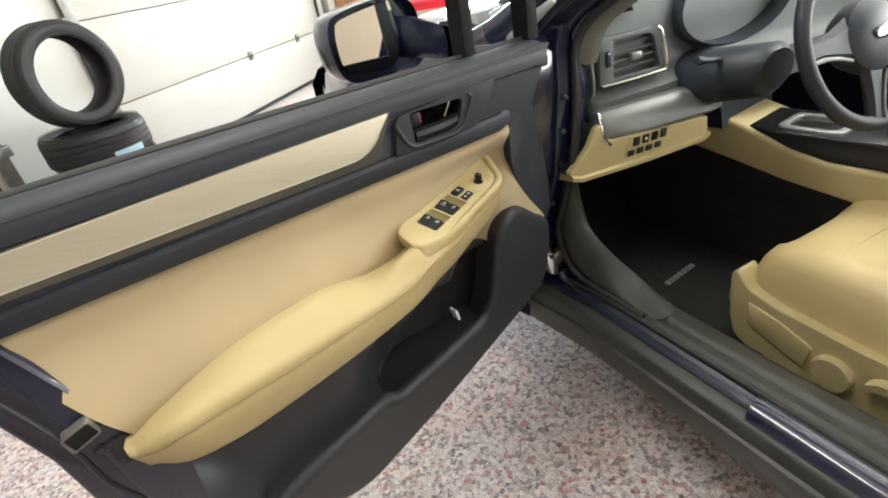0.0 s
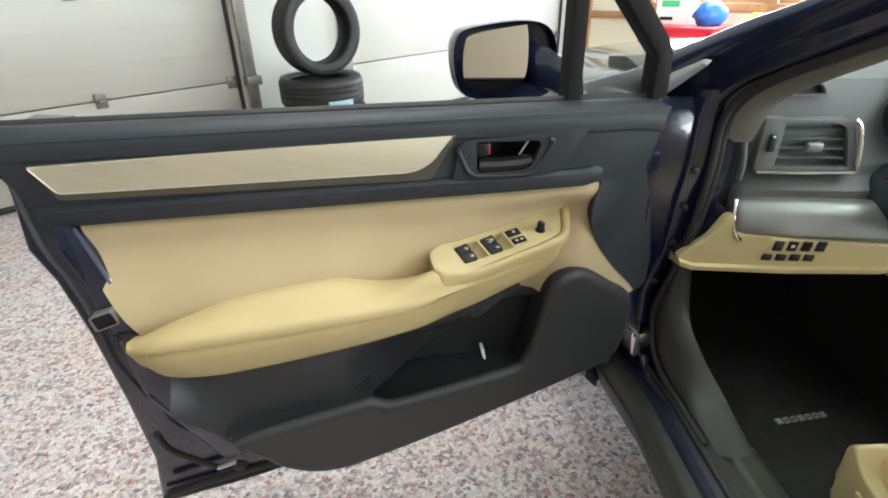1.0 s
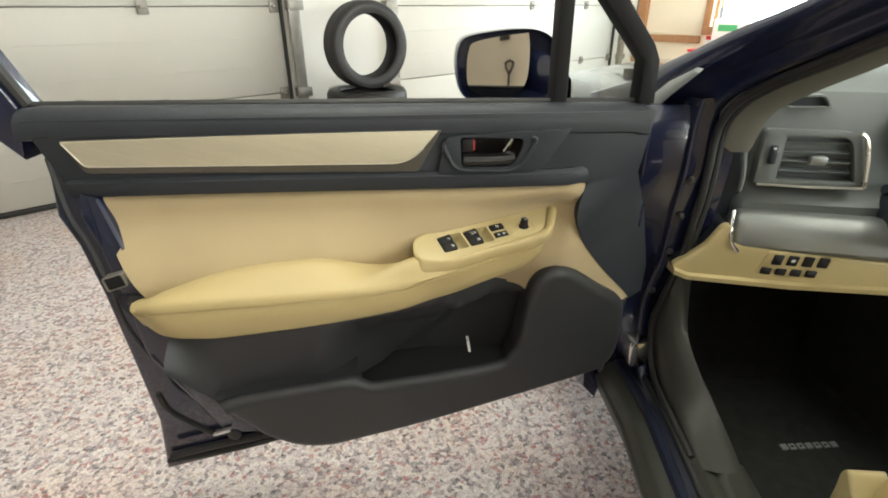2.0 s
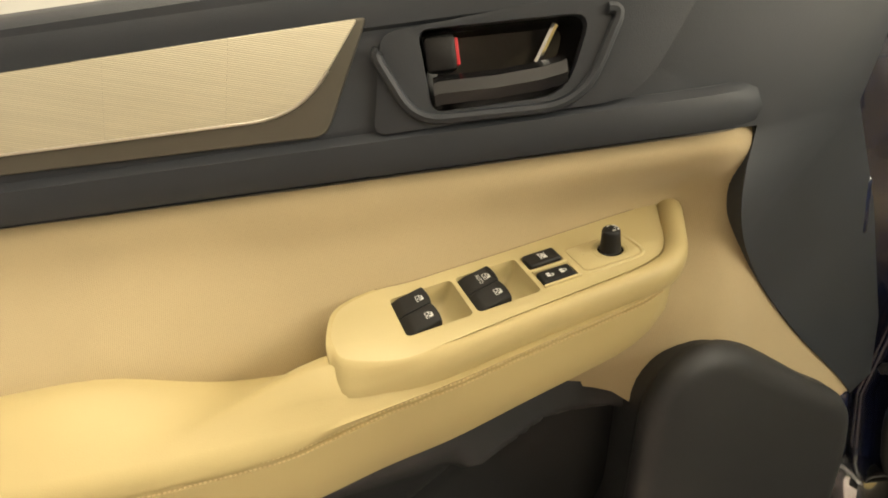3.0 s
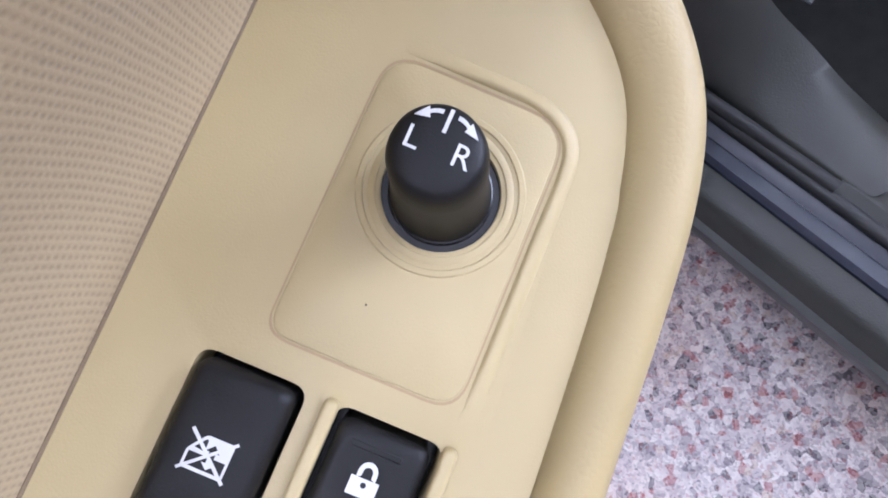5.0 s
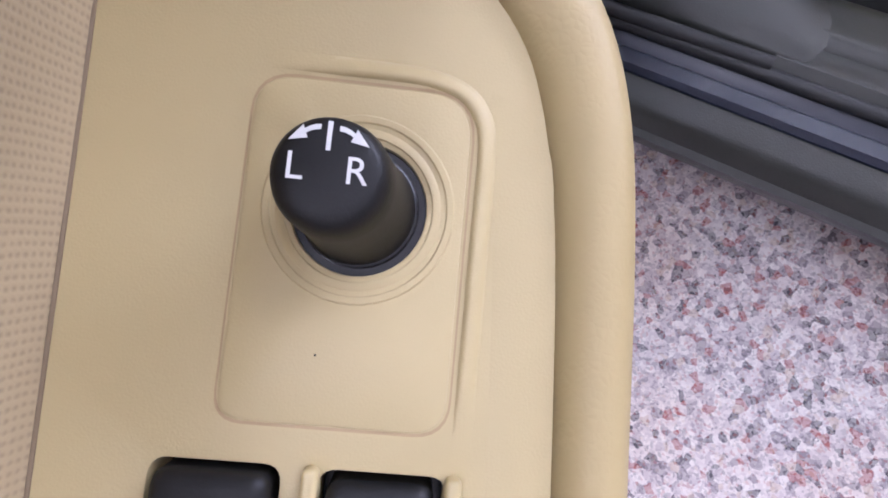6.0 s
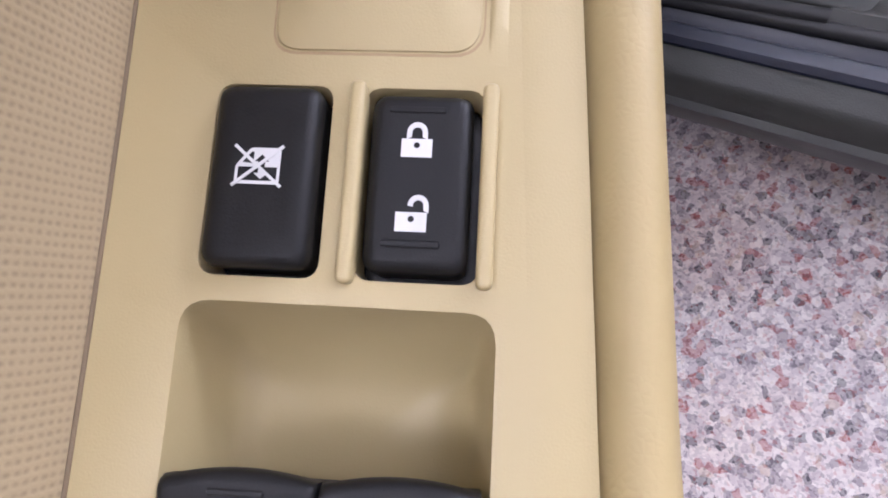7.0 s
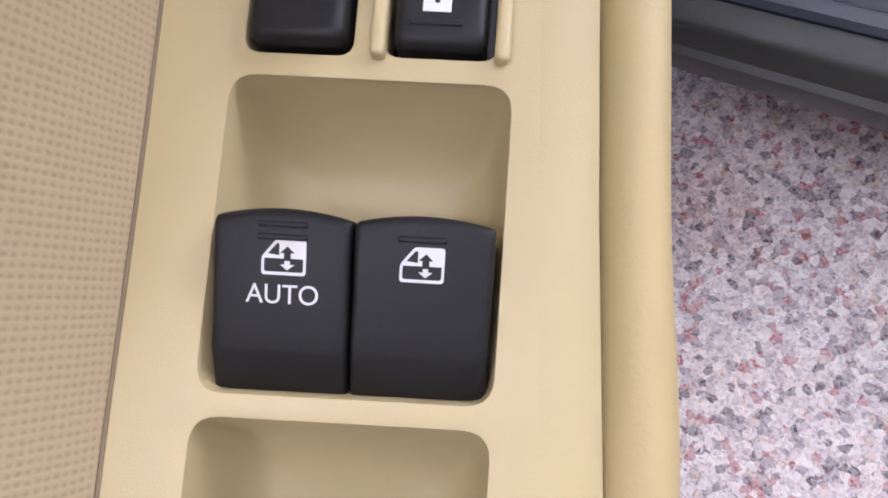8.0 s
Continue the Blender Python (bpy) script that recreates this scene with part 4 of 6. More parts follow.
for i_, p in enumerate(way):
    d = (way[min(i_ + 1, len(way) - 1)] - way[max(i_ - 1, 0)]).normalized()
    out_ = Vector((-d.y, d.x)) if (Vector((-d.y, d.x))).dot(p - Vector((15, -3))) > 0 else Vector((d.y, -d.x))
    f = ease(min(1.0, i_ / 14.0, (len(way) - 1 - i_) / 10.0))
    rings.append([pod(*(p + out_ * a), -0.3 if b is None else b * f + 0.02) for a, b in ((-0.1, None), (0.0, 0.1), (0.35, 0.62), (0.9, 0.72), (1.7, 0.42), (2.7, 0.0), (2.8, None))])
part("field_ridge", loft(rings), M_PLATE, door, "", 60)
for r0, r1, h in ((12.6, 13.1, 0.55), (10.6, 11.2, 0.5)):
    prof = [(r0 - 0.7, 0.1), (r0 - 0.3, h), (r1, h), (r1 + 0.5, 0.1)]
    part("knob_ring", lathe([(r / 1000, hh / 1000) for r, hh in prof], Matrix.Translation(pod(20.4, -3.2)) @ Matrix((U_, W_, N_)).transposed().to_4x4(), 48), M_PLATE, door, "", 40)
POD_M = Matrix((U_, W_, N_)).transposed().to_4x4()
KNOB_M = Matrix.Translation(pod(20.4, -3.2)) @ POD_M
prof = [(9.35, -0.6), (9.35, -9.0), (0.0, -9.0)]
part("knob_well", lathe([(r / 1000, h / 1000) for r, h in prof], KNOB_M, 40), M_GLOSSBLACK, door)
prof = [(0.0, -9), (8.3, -9), (8.3, -0.5), (7.7, 1.0), (7.0, 8.0), (6.85, 12.0), (6.7, 14.6), (6.2, 16.1), (5.4, 16.8), (4.0, 17.0), (0.0, 17.0)]
knob_bm = lathe([(r / 1000, h / 1000) for r, h in prof], KNOB_M, 48)
top = pod(21.6, -1.3, 17) - pod(20.4, -3.2, 17)
for v in knob_bm.verts:
    k = (v.co - O_).dot(N_) * 1000
    v.co += top * max(0.0, k / 17)
part("mirror_knob", knob_bm, M_KEY, door, "black mirror adjuster knob", 50)
part("knob_collar", lathe([(r / 1000, h / 1000) for r, h in ((8.35, -9.0), (8.5, -1.2), (8.1, 0.4), (7.7, 0.6))], KNOB_M, 40), M_GLOSSBLACK, door)
part("speck", lathe([(0.0, 0.0003), (0.00018, 0.00036), (0.0, 0.00042)], Matrix.Translation(pod(0.0, 0.5)) @ POD_M, 6), M_KEY, door)
KC = (21.6, -1.3)


def on_knob(u, w):
    return KC[0] + u, KC[1] + w


pod_plate([on_knob(*p) for p in ((5.4, 0.28), (5.4, -0.22), (2.2, -0.22), (2.2, 0.28))], 16.6, 17.06, "index_mark", M_WHITE)
for s in (1, -1):
    arc = [(4.7 - 1.3 * t * t, s * (1.0 + 2.4 * t)) for t in (0, 0.25, 0.5, 0.75)]
    line = [on_knob(u + 0.28, w) for u, w in arc] + [on_knob(u - 0.28, w) for u, w in reversed(arc)]
    head = [on_knob(*p) for p in ((4.75, s * 2.9), (3.0, s * 4.3), (3.35, s * 2.3))]
    bm = slab(line, pod, 16.6, 17.06)
    slab(head, pod, 16.6, 17.06, bm=bm)
    part("arrow_mark", bm, M_WHITE, door)


def writing(text, u, w, height, h, name):
    """Printed letters that read across the plate, their tops forward."""
    cu = bpy.data.curves.new(name, "FONT")
    cu.body, cu.size, cu.align_x, cu.align_y, cu.extrude = text, height / 0.7 / 1000, "CENTER", "CENTER", 0.00004
    ob = bpy.data.objects.new(name, cu)
    scene.collection.objects.link(ob)
    bpy.context.view_layer.update()
    me = bpy.data.meshes.new_from_object(ob.evaluated_get(bpy.context.evaluated_depsgraph_get()))
    bpy.data.objects.remove(ob)
    bm = bmesh.new()
    bm.from_mesh(me)
    bpy.data.meshes.remove(me)
    for v in bm.verts:
        a, b = u + v.co.y * 1000, w - v.co.x * 1000
        v.co = pod(a, b, (h(a) if callable(h) else h) + v.co.z * 1000)
    return part(name, bm, M_WHITE, door)


writing("L", KC[0] + 0.1, KC[1] + 3.4, 3.0, 17.04, "letter_mark")
writing("R", KC[0] + 0.1, KC[1] - 3.2, 3.0, 17.04, "letter_mark")


def key(name, u0, u1, w0, w1, top, r, dish=0.0, label=""):
    """A rocker key with rounded shoulders."""
    rings = []
    c = Vector(((u0 + u1) / 2, (w0 + w1) / 2))
    for ins, h in ((0.3, -8), (0.3, 0.0), (0.25, top - 2.0), (0.6, top - 0.9), (1.3, top - 0.25), (2.2, top), (4.2, top - dish), (6.5, top - dish)):
        rr = max(0.8, r - ins * 0.5)
        rings.append([pod(p.x, p.y, h) for p in rect(u0 + ins, u1 - ins, w0 + ins, w1 - ins, rr, 5)])
    return part(name, loft(rings), M_KEY, door, label, 50)


key("window_lock_button", -42.2, -15.3, 3.9, 19.7, 2.6, 2.6, 0.3, "black window lock button")
key("door_lock_button", -41.9, -15.7, -17.6, -2.5, 1.6, 2.6, 0.25, "black door lock button")
for hole, nm in ((win_hole, "button_well"), (lock_hole, "button_well")):
    part(nm, slab([p for p in hole], pod, -9.0, -7.5), M_GLOSSBLACK, door)
for w in (-0.75, -19.6):
    ridge = rect(-43.4, -14.4, w - 1.15, w + 1.15, 1.1, 4)
    part("lock_ridge", slab(ridge, pod, -1.0, 2.0, (), 0.9, 3), M_PLATE, door, "", 60)


def bar(u, w0, w1, h, d=0.55):
    return part("grip_bar", slab(rect(u - d, u + d, min(w0, w1), max(w0, w1), 0.3, 2), pod, h - 0.6, h + 0.28, (), 0.2, 1), M_KEY, door)


bar(-18.6, -5.3, -13.5, 1.35)
bar(-37.7, -5.3, -13.5, 1.35)


def padlock(u0, u1, w0, w1, h, opened):
    """White padlock: its shackle forward, its body aft."""
    hgt, cw = u1 - u0, (w0 + w1) / 2
    ub = u0 + hgt * 0.52
    keyhole = [Vector((u0 + hgt * 0.34 + 0.45 * math.cos(a), cw + 0.45 * math.sin(a))) for a in (2 * math.pi * k / 10 for k in range(10))]
    bm = slab([(u0, w0), (ub, w0), (ub, w1), (u0, w1)], pod, h - 0.4, h + 0.05, [keyhole])
    half = (w1 - w0) * 0.34
    cen = cw - (0.9 if opened else 0)
    top_u = ub + hgt * 0.18
    arc = [(top_u + half * 1.05 * math.sin(a), cen + half * math.cos(a)) for a in (math.pi * k / 8 for k in range(9))]
    arc = ([(ub - 0.05, cen + half)] if not opened else []) + arc + [(ub - 0.05, cen - half)]
    th = 0.75
    mid_ = Vector((top_u - 0.3, cen))
    inner = [mid_ + (Vector(p) - mid_) * (1 - th / max(0.5, (Vector(p) - mid_).length)) for p in arc]
    for i in range(len(arc) - 1):
        slab([arc[i], arc[i + 1], inner[i + 1], inner[i]], pod, h - 0.4, h + 0.05, bm=bm)
    part("padlock_mark", bm, M_WHITE, door)


LH = 1.4
padlock(-25.5, -20.4, -11.7, -7.4, LH, False)
padlock(-36.0, -30.8, -11.5, -7.2, LH, True)


def window_icon(u0, u1, w0, w1, h, crossed=False):
    """A car window: an outline with a slanted corner, its upper half filled, and an arrow up and down."""
    hu, hw = u1 - u0, w1 - w0

    def at(a, b, d):
        return pod(a, b, (h(a) if callable(h) else h) + d)

    def q(a, b):
        return Vector((u0 + hu * a, w0 + hw * b))

    out = round_poly([q(0, 0), q(0, 1), q(0.5, 1), q(1, 0.68), q(1, 0)], 0.5, 3)
    inn = round_poly([q(0.09, 0.06), q(0.09, 0.94), q(0.47, 0.94), q(0.91, 0.65), q(0.91, 0.06)], 0.35, 3)
    bm = slab(out, at, -0.3, 0.06, [inn])
    m = 0.42
    slab([q(0.47, 0.04), q(0.47, m - 0.08), q(0.62, m - 0.08), q(0.62, m - 0.17), q(0.82, m), q(0.62, m + 0.17), q(0.62, m + 0.08), q(0.47, m + 0.08), q(0.47, 0.96), q(0.53, 0.95), q(0.60, 0.90), q(0.56, 0.60), q(0.86, 0.60), q(0.93, 0.66), q(0.93, 0.04)], at, -0.3, 0.06, bm=bm)
    slab([q(0.40, m - 0.06), q(0.40, m + 0.06), q(0.30, m + 0.06), q(0.30, m + 0.16), q(0.14, m), q(0.30, m - 0.16), q(0.30, m - 0.06)], at, -0.3, 0.06, bm=bm)
    if crossed:
        for a, b in ((q(-0.06, -0.05), q(1.06, 1.05)), (q(-0.06, 1.05), q(1.06, -0.05))):
            n_ = (b - a).orthogonal().normalized() * 0.22
            slab([a + n_, b + n_, b - n_, a - n_], at, -0.3, 0.14, bm=bm)
    part("window_mark", bm, M_WHITE, door)


window_icon(-30.4, -25.2, 9.1, 15.4, 2.32, True)


def rocker(u0, u1, w0, w1, label):
    """A window switch: arched front lip, dished top, steep rear facet, soft shoulders."""
    spread = [-1.0, -0.99, -0.97, -0.94, -0.90, -0.8, -0.6, -0.4, -0.2, 0.0, 0.2, 0.4, 0.6, 0.8, 0.90, 0.94, 0.97, 0.99, 1.0]
    cols = []
    for s in spread:
        w = (w0 + w1) / 2 + (w1 - w0) / 2 * s
        lip = 1.3 * (1 - s * s)
        t = max(0.0, abs(s) - 0.90) / 0.10
        drop = 1.1 * (1 - math.sqrt(max(0.0, 1 - t * t)))
        line = [(u0, -9.0), (u0, -2.7), (u0 + 0.5, -2.1), (u0 + 5.0, -0.2), (u0 + 5.6, 0.1), (u0 + 6.4, 0.38), (u0 + 13.0, 1.5), (u1 - 4.0, 3.1), (u1 - 1.6 + lip, 3.6), (u1 - 0.9 + lip, 3.55), (u1 - 0.35 + lip, 3.2), (u1 + lip, 2.4), (u1 - 0.4 + lip, 0.0), (u1 - 2.5, -9.0)]
        cols.append([pod(u, w, h - (drop if h > -4 else 0)) for u, h in line])
    return part("window_switch", loft(cols), M_KEY, door, label, 40)


def rocker_h(u, u0, u1):
    return interp(u, [(u0 + 6.4, 0.38), (u0 + 13.0, 1.5), (u1 - 4.0, 3.1), (u1 - 1.6, 3.6)])


for j, (u0, u1) in enumerate(((-93.4, -68.6), (-143.6, -119.0))):
    rocker(u0, u1, 0.1, 20.3, "black window switch with white marks")
    rocker(u0, u1, -20.4, -0.3, "black window switch with white marks")
    top_of = lambda u, a=u0, b=u1: rocker_h(u, a, b)
    for lo, hi in ((6.4, 12.9), (-13.4, -7.1)):
        window_icon(u1 - 8.1, u1 - 3.2, lo, hi, top_of)
    if j == 0:
        bar(u1 - 1.1, 6.3, 13.6, 3.54, 0.42)
        bar(u1 - 2.9, 6.3, 13.6, 3.54, 0.42)
        bar(u1 - 2.2, -13.6, -6.6, 3.54, 0.42)
        writing("AUTO", u1 - 10.9, 9.7, 2.7, top_of, "auto_mark")

# lower panel, ledge and pocket
def lower_y(x, z):
    """The lower panel's face: nearer the cabin at the rear and at the top, set back towards the hinges."""
    return -0.168 + 0.292 * x - 0.205 * z 


def lower_face(p, q, d):
    return Vector((p, lower_y(p, q) + d, q))


lip = [(0.293, 0.465), (0.338, 0.471), (0.525, 0.457), (0.554, 0.426), (0.71, 0.407), (0.818, 0.400), (0.846, 0.422), (0.859, 0.457), (0.866, 0.530), (0.872, 0.588), (0.886, 0.618), (0.906, 0.633), (0.932, 0.636), (0.968, 0.620), (1.038, 0.564), (1.098, 0.515)]
low = [(1.118, 0.457), (1.124, 0.350), (1.105, 0.305), (1.068, 0.288), (0.706, 0.264), (0.496, 0.265), (0.458, 0.269), (0.425, 0.281), (0.396, 0.299), (0.373, 0.322), (0.347, 0.355), (0.33, 0.391), (0.304, 0.438)]
face = [p[:2] for p in smooth_path([(a, b, 0) for a, b in lip[:3]], 3)] + [p[:2] for p in smooth_path([(a, b, 0) for a, b in lip[3:] + low], 6)]
bm = padded(face, lower_face, ((0.004, 0.026), (0.0, 0.022), (0.0, 0.016), (0.003, 0.009), (0.008, 0.004), (0.015, 0.0005), (0.022, 0.0)))
slab([(0.285, 0.475)] + lip[1:3] + [(0.525, 0.335), (0.494, 0.288), (0.42, 0.302), (0.37, 0.345), (0.33, 0.41)], lower_face, 0.102, 0.020, bm=bm)
slab([(p.x, p.y) for p in smooth_path([(a - 0.0005, b - 0.0005, 0) for a, b in lip[6:] + low[:3]], 6)] + [(0.83, 0.34)], lower_face, 0.070, 0.022, bm=bm)
slab([(0.50, 0.32), (0.50, 0.38), (0.86, 0.385), (0.86, 0.355), (0.71, 0.31)], lower_face, 0.17, 0.020, bm=bm)
part("lower_panel", bm, M_HARD, door, "black moulded lower door panel", 62)
rows = []
for i in range(31):
    t = i / 30
    row = []
    for k in range(91):
        x = 0.225 + 0.72 * k / 90
        z1 = interp(x, [(0.225, 0.605), (0.31, 0.605), (0.48, 0.615), (0.55, 0.62), (0.63, 0.626), (0.70, 0.634), (0.76, 0.640), (0.80, 0.608), (0.84, 0.595), (0.858, 0.590), (0.874, 0.575), (0.945, 0.57)])
        z0 = interp(x, [(0.225, 0.55), (0.29, 0.44), (0.35, 0.42), (0.945, 0.36)])
        z = z1 + (z0 - z1) * t
        deep = ease((x - 0.46) / 0.12)
        below = max(ease((0.74 - x) / 0.04), ease((0.572 - z) / 0.03))
        y_top = interp(x, [(0.225, -0.135), (0.31, -0.132), (0.48, -0.120), (0.63, -0.096), (0.70, -0.082), (0.76, -0.025), (0.80, 0.012), (0.84, 0.020), (0.87, 0.020), (0.945, 0.03)])
        y = y_top + (lower_y(x, z0) + 0.035 - y_top) * ease(t) + 0.075 * deep * below * ease((t - 0.02) / 0.5)
        y += 0.034 * ease(((x - 0.625) * 0.641 - (z - 0.45) * 0.767) / 0.022) * below * ease((z1 - z - 0.008) / 0.035)
        row.append(Vector((x, min(y, 0.09), z)))
    rows.append(row)
bm = loft(rows, closed=False)
part("pocket_wall", bm, M_HARD, door, "", 60)
part("rear_closing", slab(round_poly([(0.226, 0.60), (0.236, 0.56), (0.292, 0.455), (0.305, 0.49), (0.285, 0.60)], 0.006), lower_face, 0.130, 0.085, (), 0.006, 2), M_HARD, door)
part("pocket_tag", slab(round_poly([(0.749, 0.468), (0.755, 0.468), (0.759, 0.441), (0.754, 0.441)], 0.001, 1), xz, 0.010, -0.010), M_WHITE, door, "small white paper tag")
# window frame and mirror
def strip(points, ya, yb, name, material, label=""):
    return part(name, slab(points, xz, yb, ya, (), 0.004, 2), material, door, label)


strip([(-0.012, 0.948), (-0.105, 1.145), (-0.20, 1.36), (-0.235, 1.36), (-0.15, 1.13), (-0.138, 0.945), (-0.094, 0.934), (-0.06, 0.897), (-0.028, 0.86)], 0.03, 0.10, "rear_window_frame", M_NAVY, "gloss navy rear window frame")
# chrome tube that draws the whitish highlight line along the gloss frame
part("rear_frame_highlight", tube([(-0.03, 0.029, 0.985), (-0.10, 0.029, 1.13), (-0.185, 0.029, 1.32)], 0.003, 6), M_CHROME, door)
part("rear_run_channel", tube([(-0.006, 0.05, 0.95), (-0.096, 0.05, 1.14), (-0.19, 0.05, 1.35)], 0.011, 8), M_RUBBER, door)
strip([(0.901, 0.94), (0.901, 1.35), (0.925, 1.35), (0.927, 0.94)], 0.035, 0.075, "divider_bar", M_FRAME, "black quarter-window divider")
strip([(0.925, 1.166), (0.925, 1.205), (0.940, 1.205), (1.072, 1.040), (1.084, 1.015), (1.086, 0.94), (1.056, 0.94), (1.056, 1.012), (0.932, 1.160)][::-1], 0.03, 0.075, "front_window_frame", M_FRAME, "black slanted window frame")
strip([(0.925, 1.17), (0.60, 1.40), (0.66, 1.42), (0.955, 1.20)][::-1], 0.032, 0.072, "front_frame_rail", M_NAVY)
q = part("quarter_glass", slab([(0.926, 0.944), (0.926, 1.160), (0.934, 1.160), (1.057, 1.014), (1.057, 0.944)], xz, 0.052, 0.056), M_PANE, door, "small fixed quarter glass")
q.visible_shadow = False

# outside mirror
mo = smooth_path([(a, b, 0) for a, b in ((0.722, 1.0), (0.728, 1.045), (0.755, 1.062), (0.84, 1.072), (0.895, 1.066), (0.922, 1.04), (0.93, 0.985), (0.925, 0.945), (0.88, 0.926), (0.79, 0.928), (0.738, 0.945))], 5, True)
mc = Vector((0.828, 1.0))
MIRROR_M = Matrix.Translation((-0.0392, 0.1252, -0.1101)) @ Matrix.Scale(1.09, 4)
bm = loft([[xz(*(mc + (Vector(p[:2]) - mc) * s), d) for p in mo] for s, d in ((0.92, 0.163), (0.955, 0.146), (0.985, 0.138), (1.0, 0.146), (1.01, 0.17), (0.98, 0.205), (0.85, 0.24), (0.55, 0.262), (0.1, 0.268))])
part("mirror_housing", moved(bm, MIRROR_M), M_NAVY, door, "navy outside mirror housing", 50)
mg = smooth_path([(a, b, 0) for a, b in ((0.745, 0.985), (0.748, 1.03), (0.765, 1.048), (0.85, 1.062), (0.866, 1.056), (0.868, 0.99), (0.855, 0.955), (0.828, 0.942), (0.775, 0.945), (0.752, 0.958))], 5, True)
part("mirror_glass", moved(moved(slab([p[:2] for p in mg], xz, 0.150, 0.1435), Matrix.Translation((0.81, 0.147, 1.0)) @ Matrix.Rotation(radians(-11), 4, "Z") @ Matrix.Rotation(radians(-5), 4, "X") @ Matrix.Translation((-0.81, -0.147, -1.0))), MIRROR_M), M_MIRROR, door, "clear mirror glass")
part("mirror_stalk", loft([[Vector((x, yc + ry * math.cos(a), zc + rz * math.sin(a))) for a in (2 * math.pi * k / 16 for k in range(16))] for x, yc, zc, ry, rz in ((0.905, 0.32, 0.975, 0.035, 0.045), (0.935, 0.25, 0.97, 0.030, 0.042), (0.942, 0.16, 0.96, 0.018, 0.034), (0.942, 0.08, 0.955, 0.014, 0.026))]), M_NAVY, door, "", 60)

# ---- car body ----
def sill_x(y):
    return 1.145 + 0.13 * min(0.0, y - 0.0) + 0.01 * max(0.0, y)


def along_sill(profile, ys):
    return loft([[Vector((sill_x(y) + dx, y, z)) for dx, z in profile] for y in ys])


YS = [-1.0, -0.8, -0.6, -0.45, -0.3, -0.15, 0.0, 0.15, 0.30, 0.40]
part("sill_cladding", along_sill([(0.14, 0.03), (0.062, 0.033), (0.044, 0.05), (0.014, 0.10), (-0.010, 0.15), (-0.022, 0.185), (-0.024, 0.198), (-0.016, 0.202), (-0.010, 0.222), (0.0, 0.232), (0.028, 0.235), (0.13, 0.232)], YS), M_SCUFF, car, "black plastic sill cladding", 40)
part("sill_step", along_sill([(0.023, 0.222), (0.025, 0.238), (0.031, 0.243), (0.047, 0.242), (0.052, 0.236), (0.06, 0.238), (0.072, 0.246), (0.10, 0.246), (0.10, 0.20)], YS), M_STEP, car, "gloss navy painted step", 40)
part("sill_seal", tube([Vector((sill_x(y) + 0.071, y, 0.247)) for y in YS], 0.008, 10), M_RUBBER, car, "black rubber sill seal")
part("scuff_plate", along_sill([(0.076, 0.22), (0.077, 0.248), (0.088, 0.256), (0.098, 0.254), (0.106, 0.248), (0.118, 0.246), (0.126, 0.253), (0.136, 0.253), (0.146, 0.246), (0.172, 0.240), (0.20, 0.222), (0.214, 0.18), (0.22, 0.06), (0.13, 0.06)], [y for y in YS if y < -0.1]), M_SCUFF, car, "worn black ribbed scuff plate", 45)
part("sill_patch", loft([[Vector((sill_x(y) + dx, y, z)) for dx, z in ((0.0, 0.22), (0.004, 0.25), (0.02, 0.262), (0.05, 0.262), (0.065, 0.25), (0.07, 0.22))] for y in (-0.46, -0.50, -0.6, -0.8, -1.0)]), M_NAVY, car, "", 50)

# hinge pillar
flange = [(0.085, 0.94), (0.096, 0.885), (0.098, 0.79), (0.108, 0.706), (0.124, 0.583), (0.168, 0.433), (0.166, 0.334), (0.11, 0.25), (-0.03, 0.205)]
part("hinge_pillar", slab(flange + [(-0.03, 0.10), (0.5, 0.10), (0.5, 0.92)], yz, 1.30, 1.205, (), 0.008, 3), M_NAVY, car, "navy hinge pillar", 40)
outer = [(y + 0.012, z) for y, z in flange[:-2]]
part("pillar_step", slab([(0.13, 0.92)] + outer[1:] + [(0.20, 0.22), (0.5, 0.20), (0.5, 0.90)], yz, 1.21, 1.115, (), 0.012, 3), M_NAVY, car, "", 40)
seal_path = smooth_path([(1.352, -0.45, 1.184), (1.307, -0.20, 1.076), (1.286, -0.094, 1.023), (1.268, -0.006, 0.979), (1.256, 0.055, 0.935), (1.25, 0.086, 0.88), (1.25, 0.088, 0.79), (1.248, 0.092, 0.706), (1.238, 0.100, 0.583), (1.232, 0.132, 0.46), (1.230, 0.148, 0.39), (1.230, 0.122, 0.305), (1.224, 0.058, 0.266), (1.215, -0.05, 0.256), (1.205, -0.15, 0.254)], 5)
part("door_seal", tube(seal_path, 0.008, 10), M_RUBBER, car, "black door-opening seal")
part("seal_lip", tube([p + Vector((0.016, 0.004, -0.004)) for p in seal_path], 0.007, 8), M_HARD, car)
# the kick trim sweeps from the sill up beside the seal
kick_out = smooth_path([(1.243, 0.088, 0.66), (1.240, 0.098, 0.58), (1.236, 0.128, 0.46), (1.234, 0.142, 0.39), (1.236, 0.114, 0.31), (1.232, 0.050, 0.268), (1.224, -0.05, 0.257), (1.212, -0.17, 0.254)], 5)
kick_in = smooth_path([(1.290, 0.135, 0.66), (1.290, 0.130, 0.56), (1.288, 0.108, 0.46), (1.286, 0.076, 0.39), (1.292, 0.010, 0.335), (1.300, -0.045, 0.300), (1.306, -0.10, 0.266), (1.300, -0.18, 0.242)], 5)
rings = []
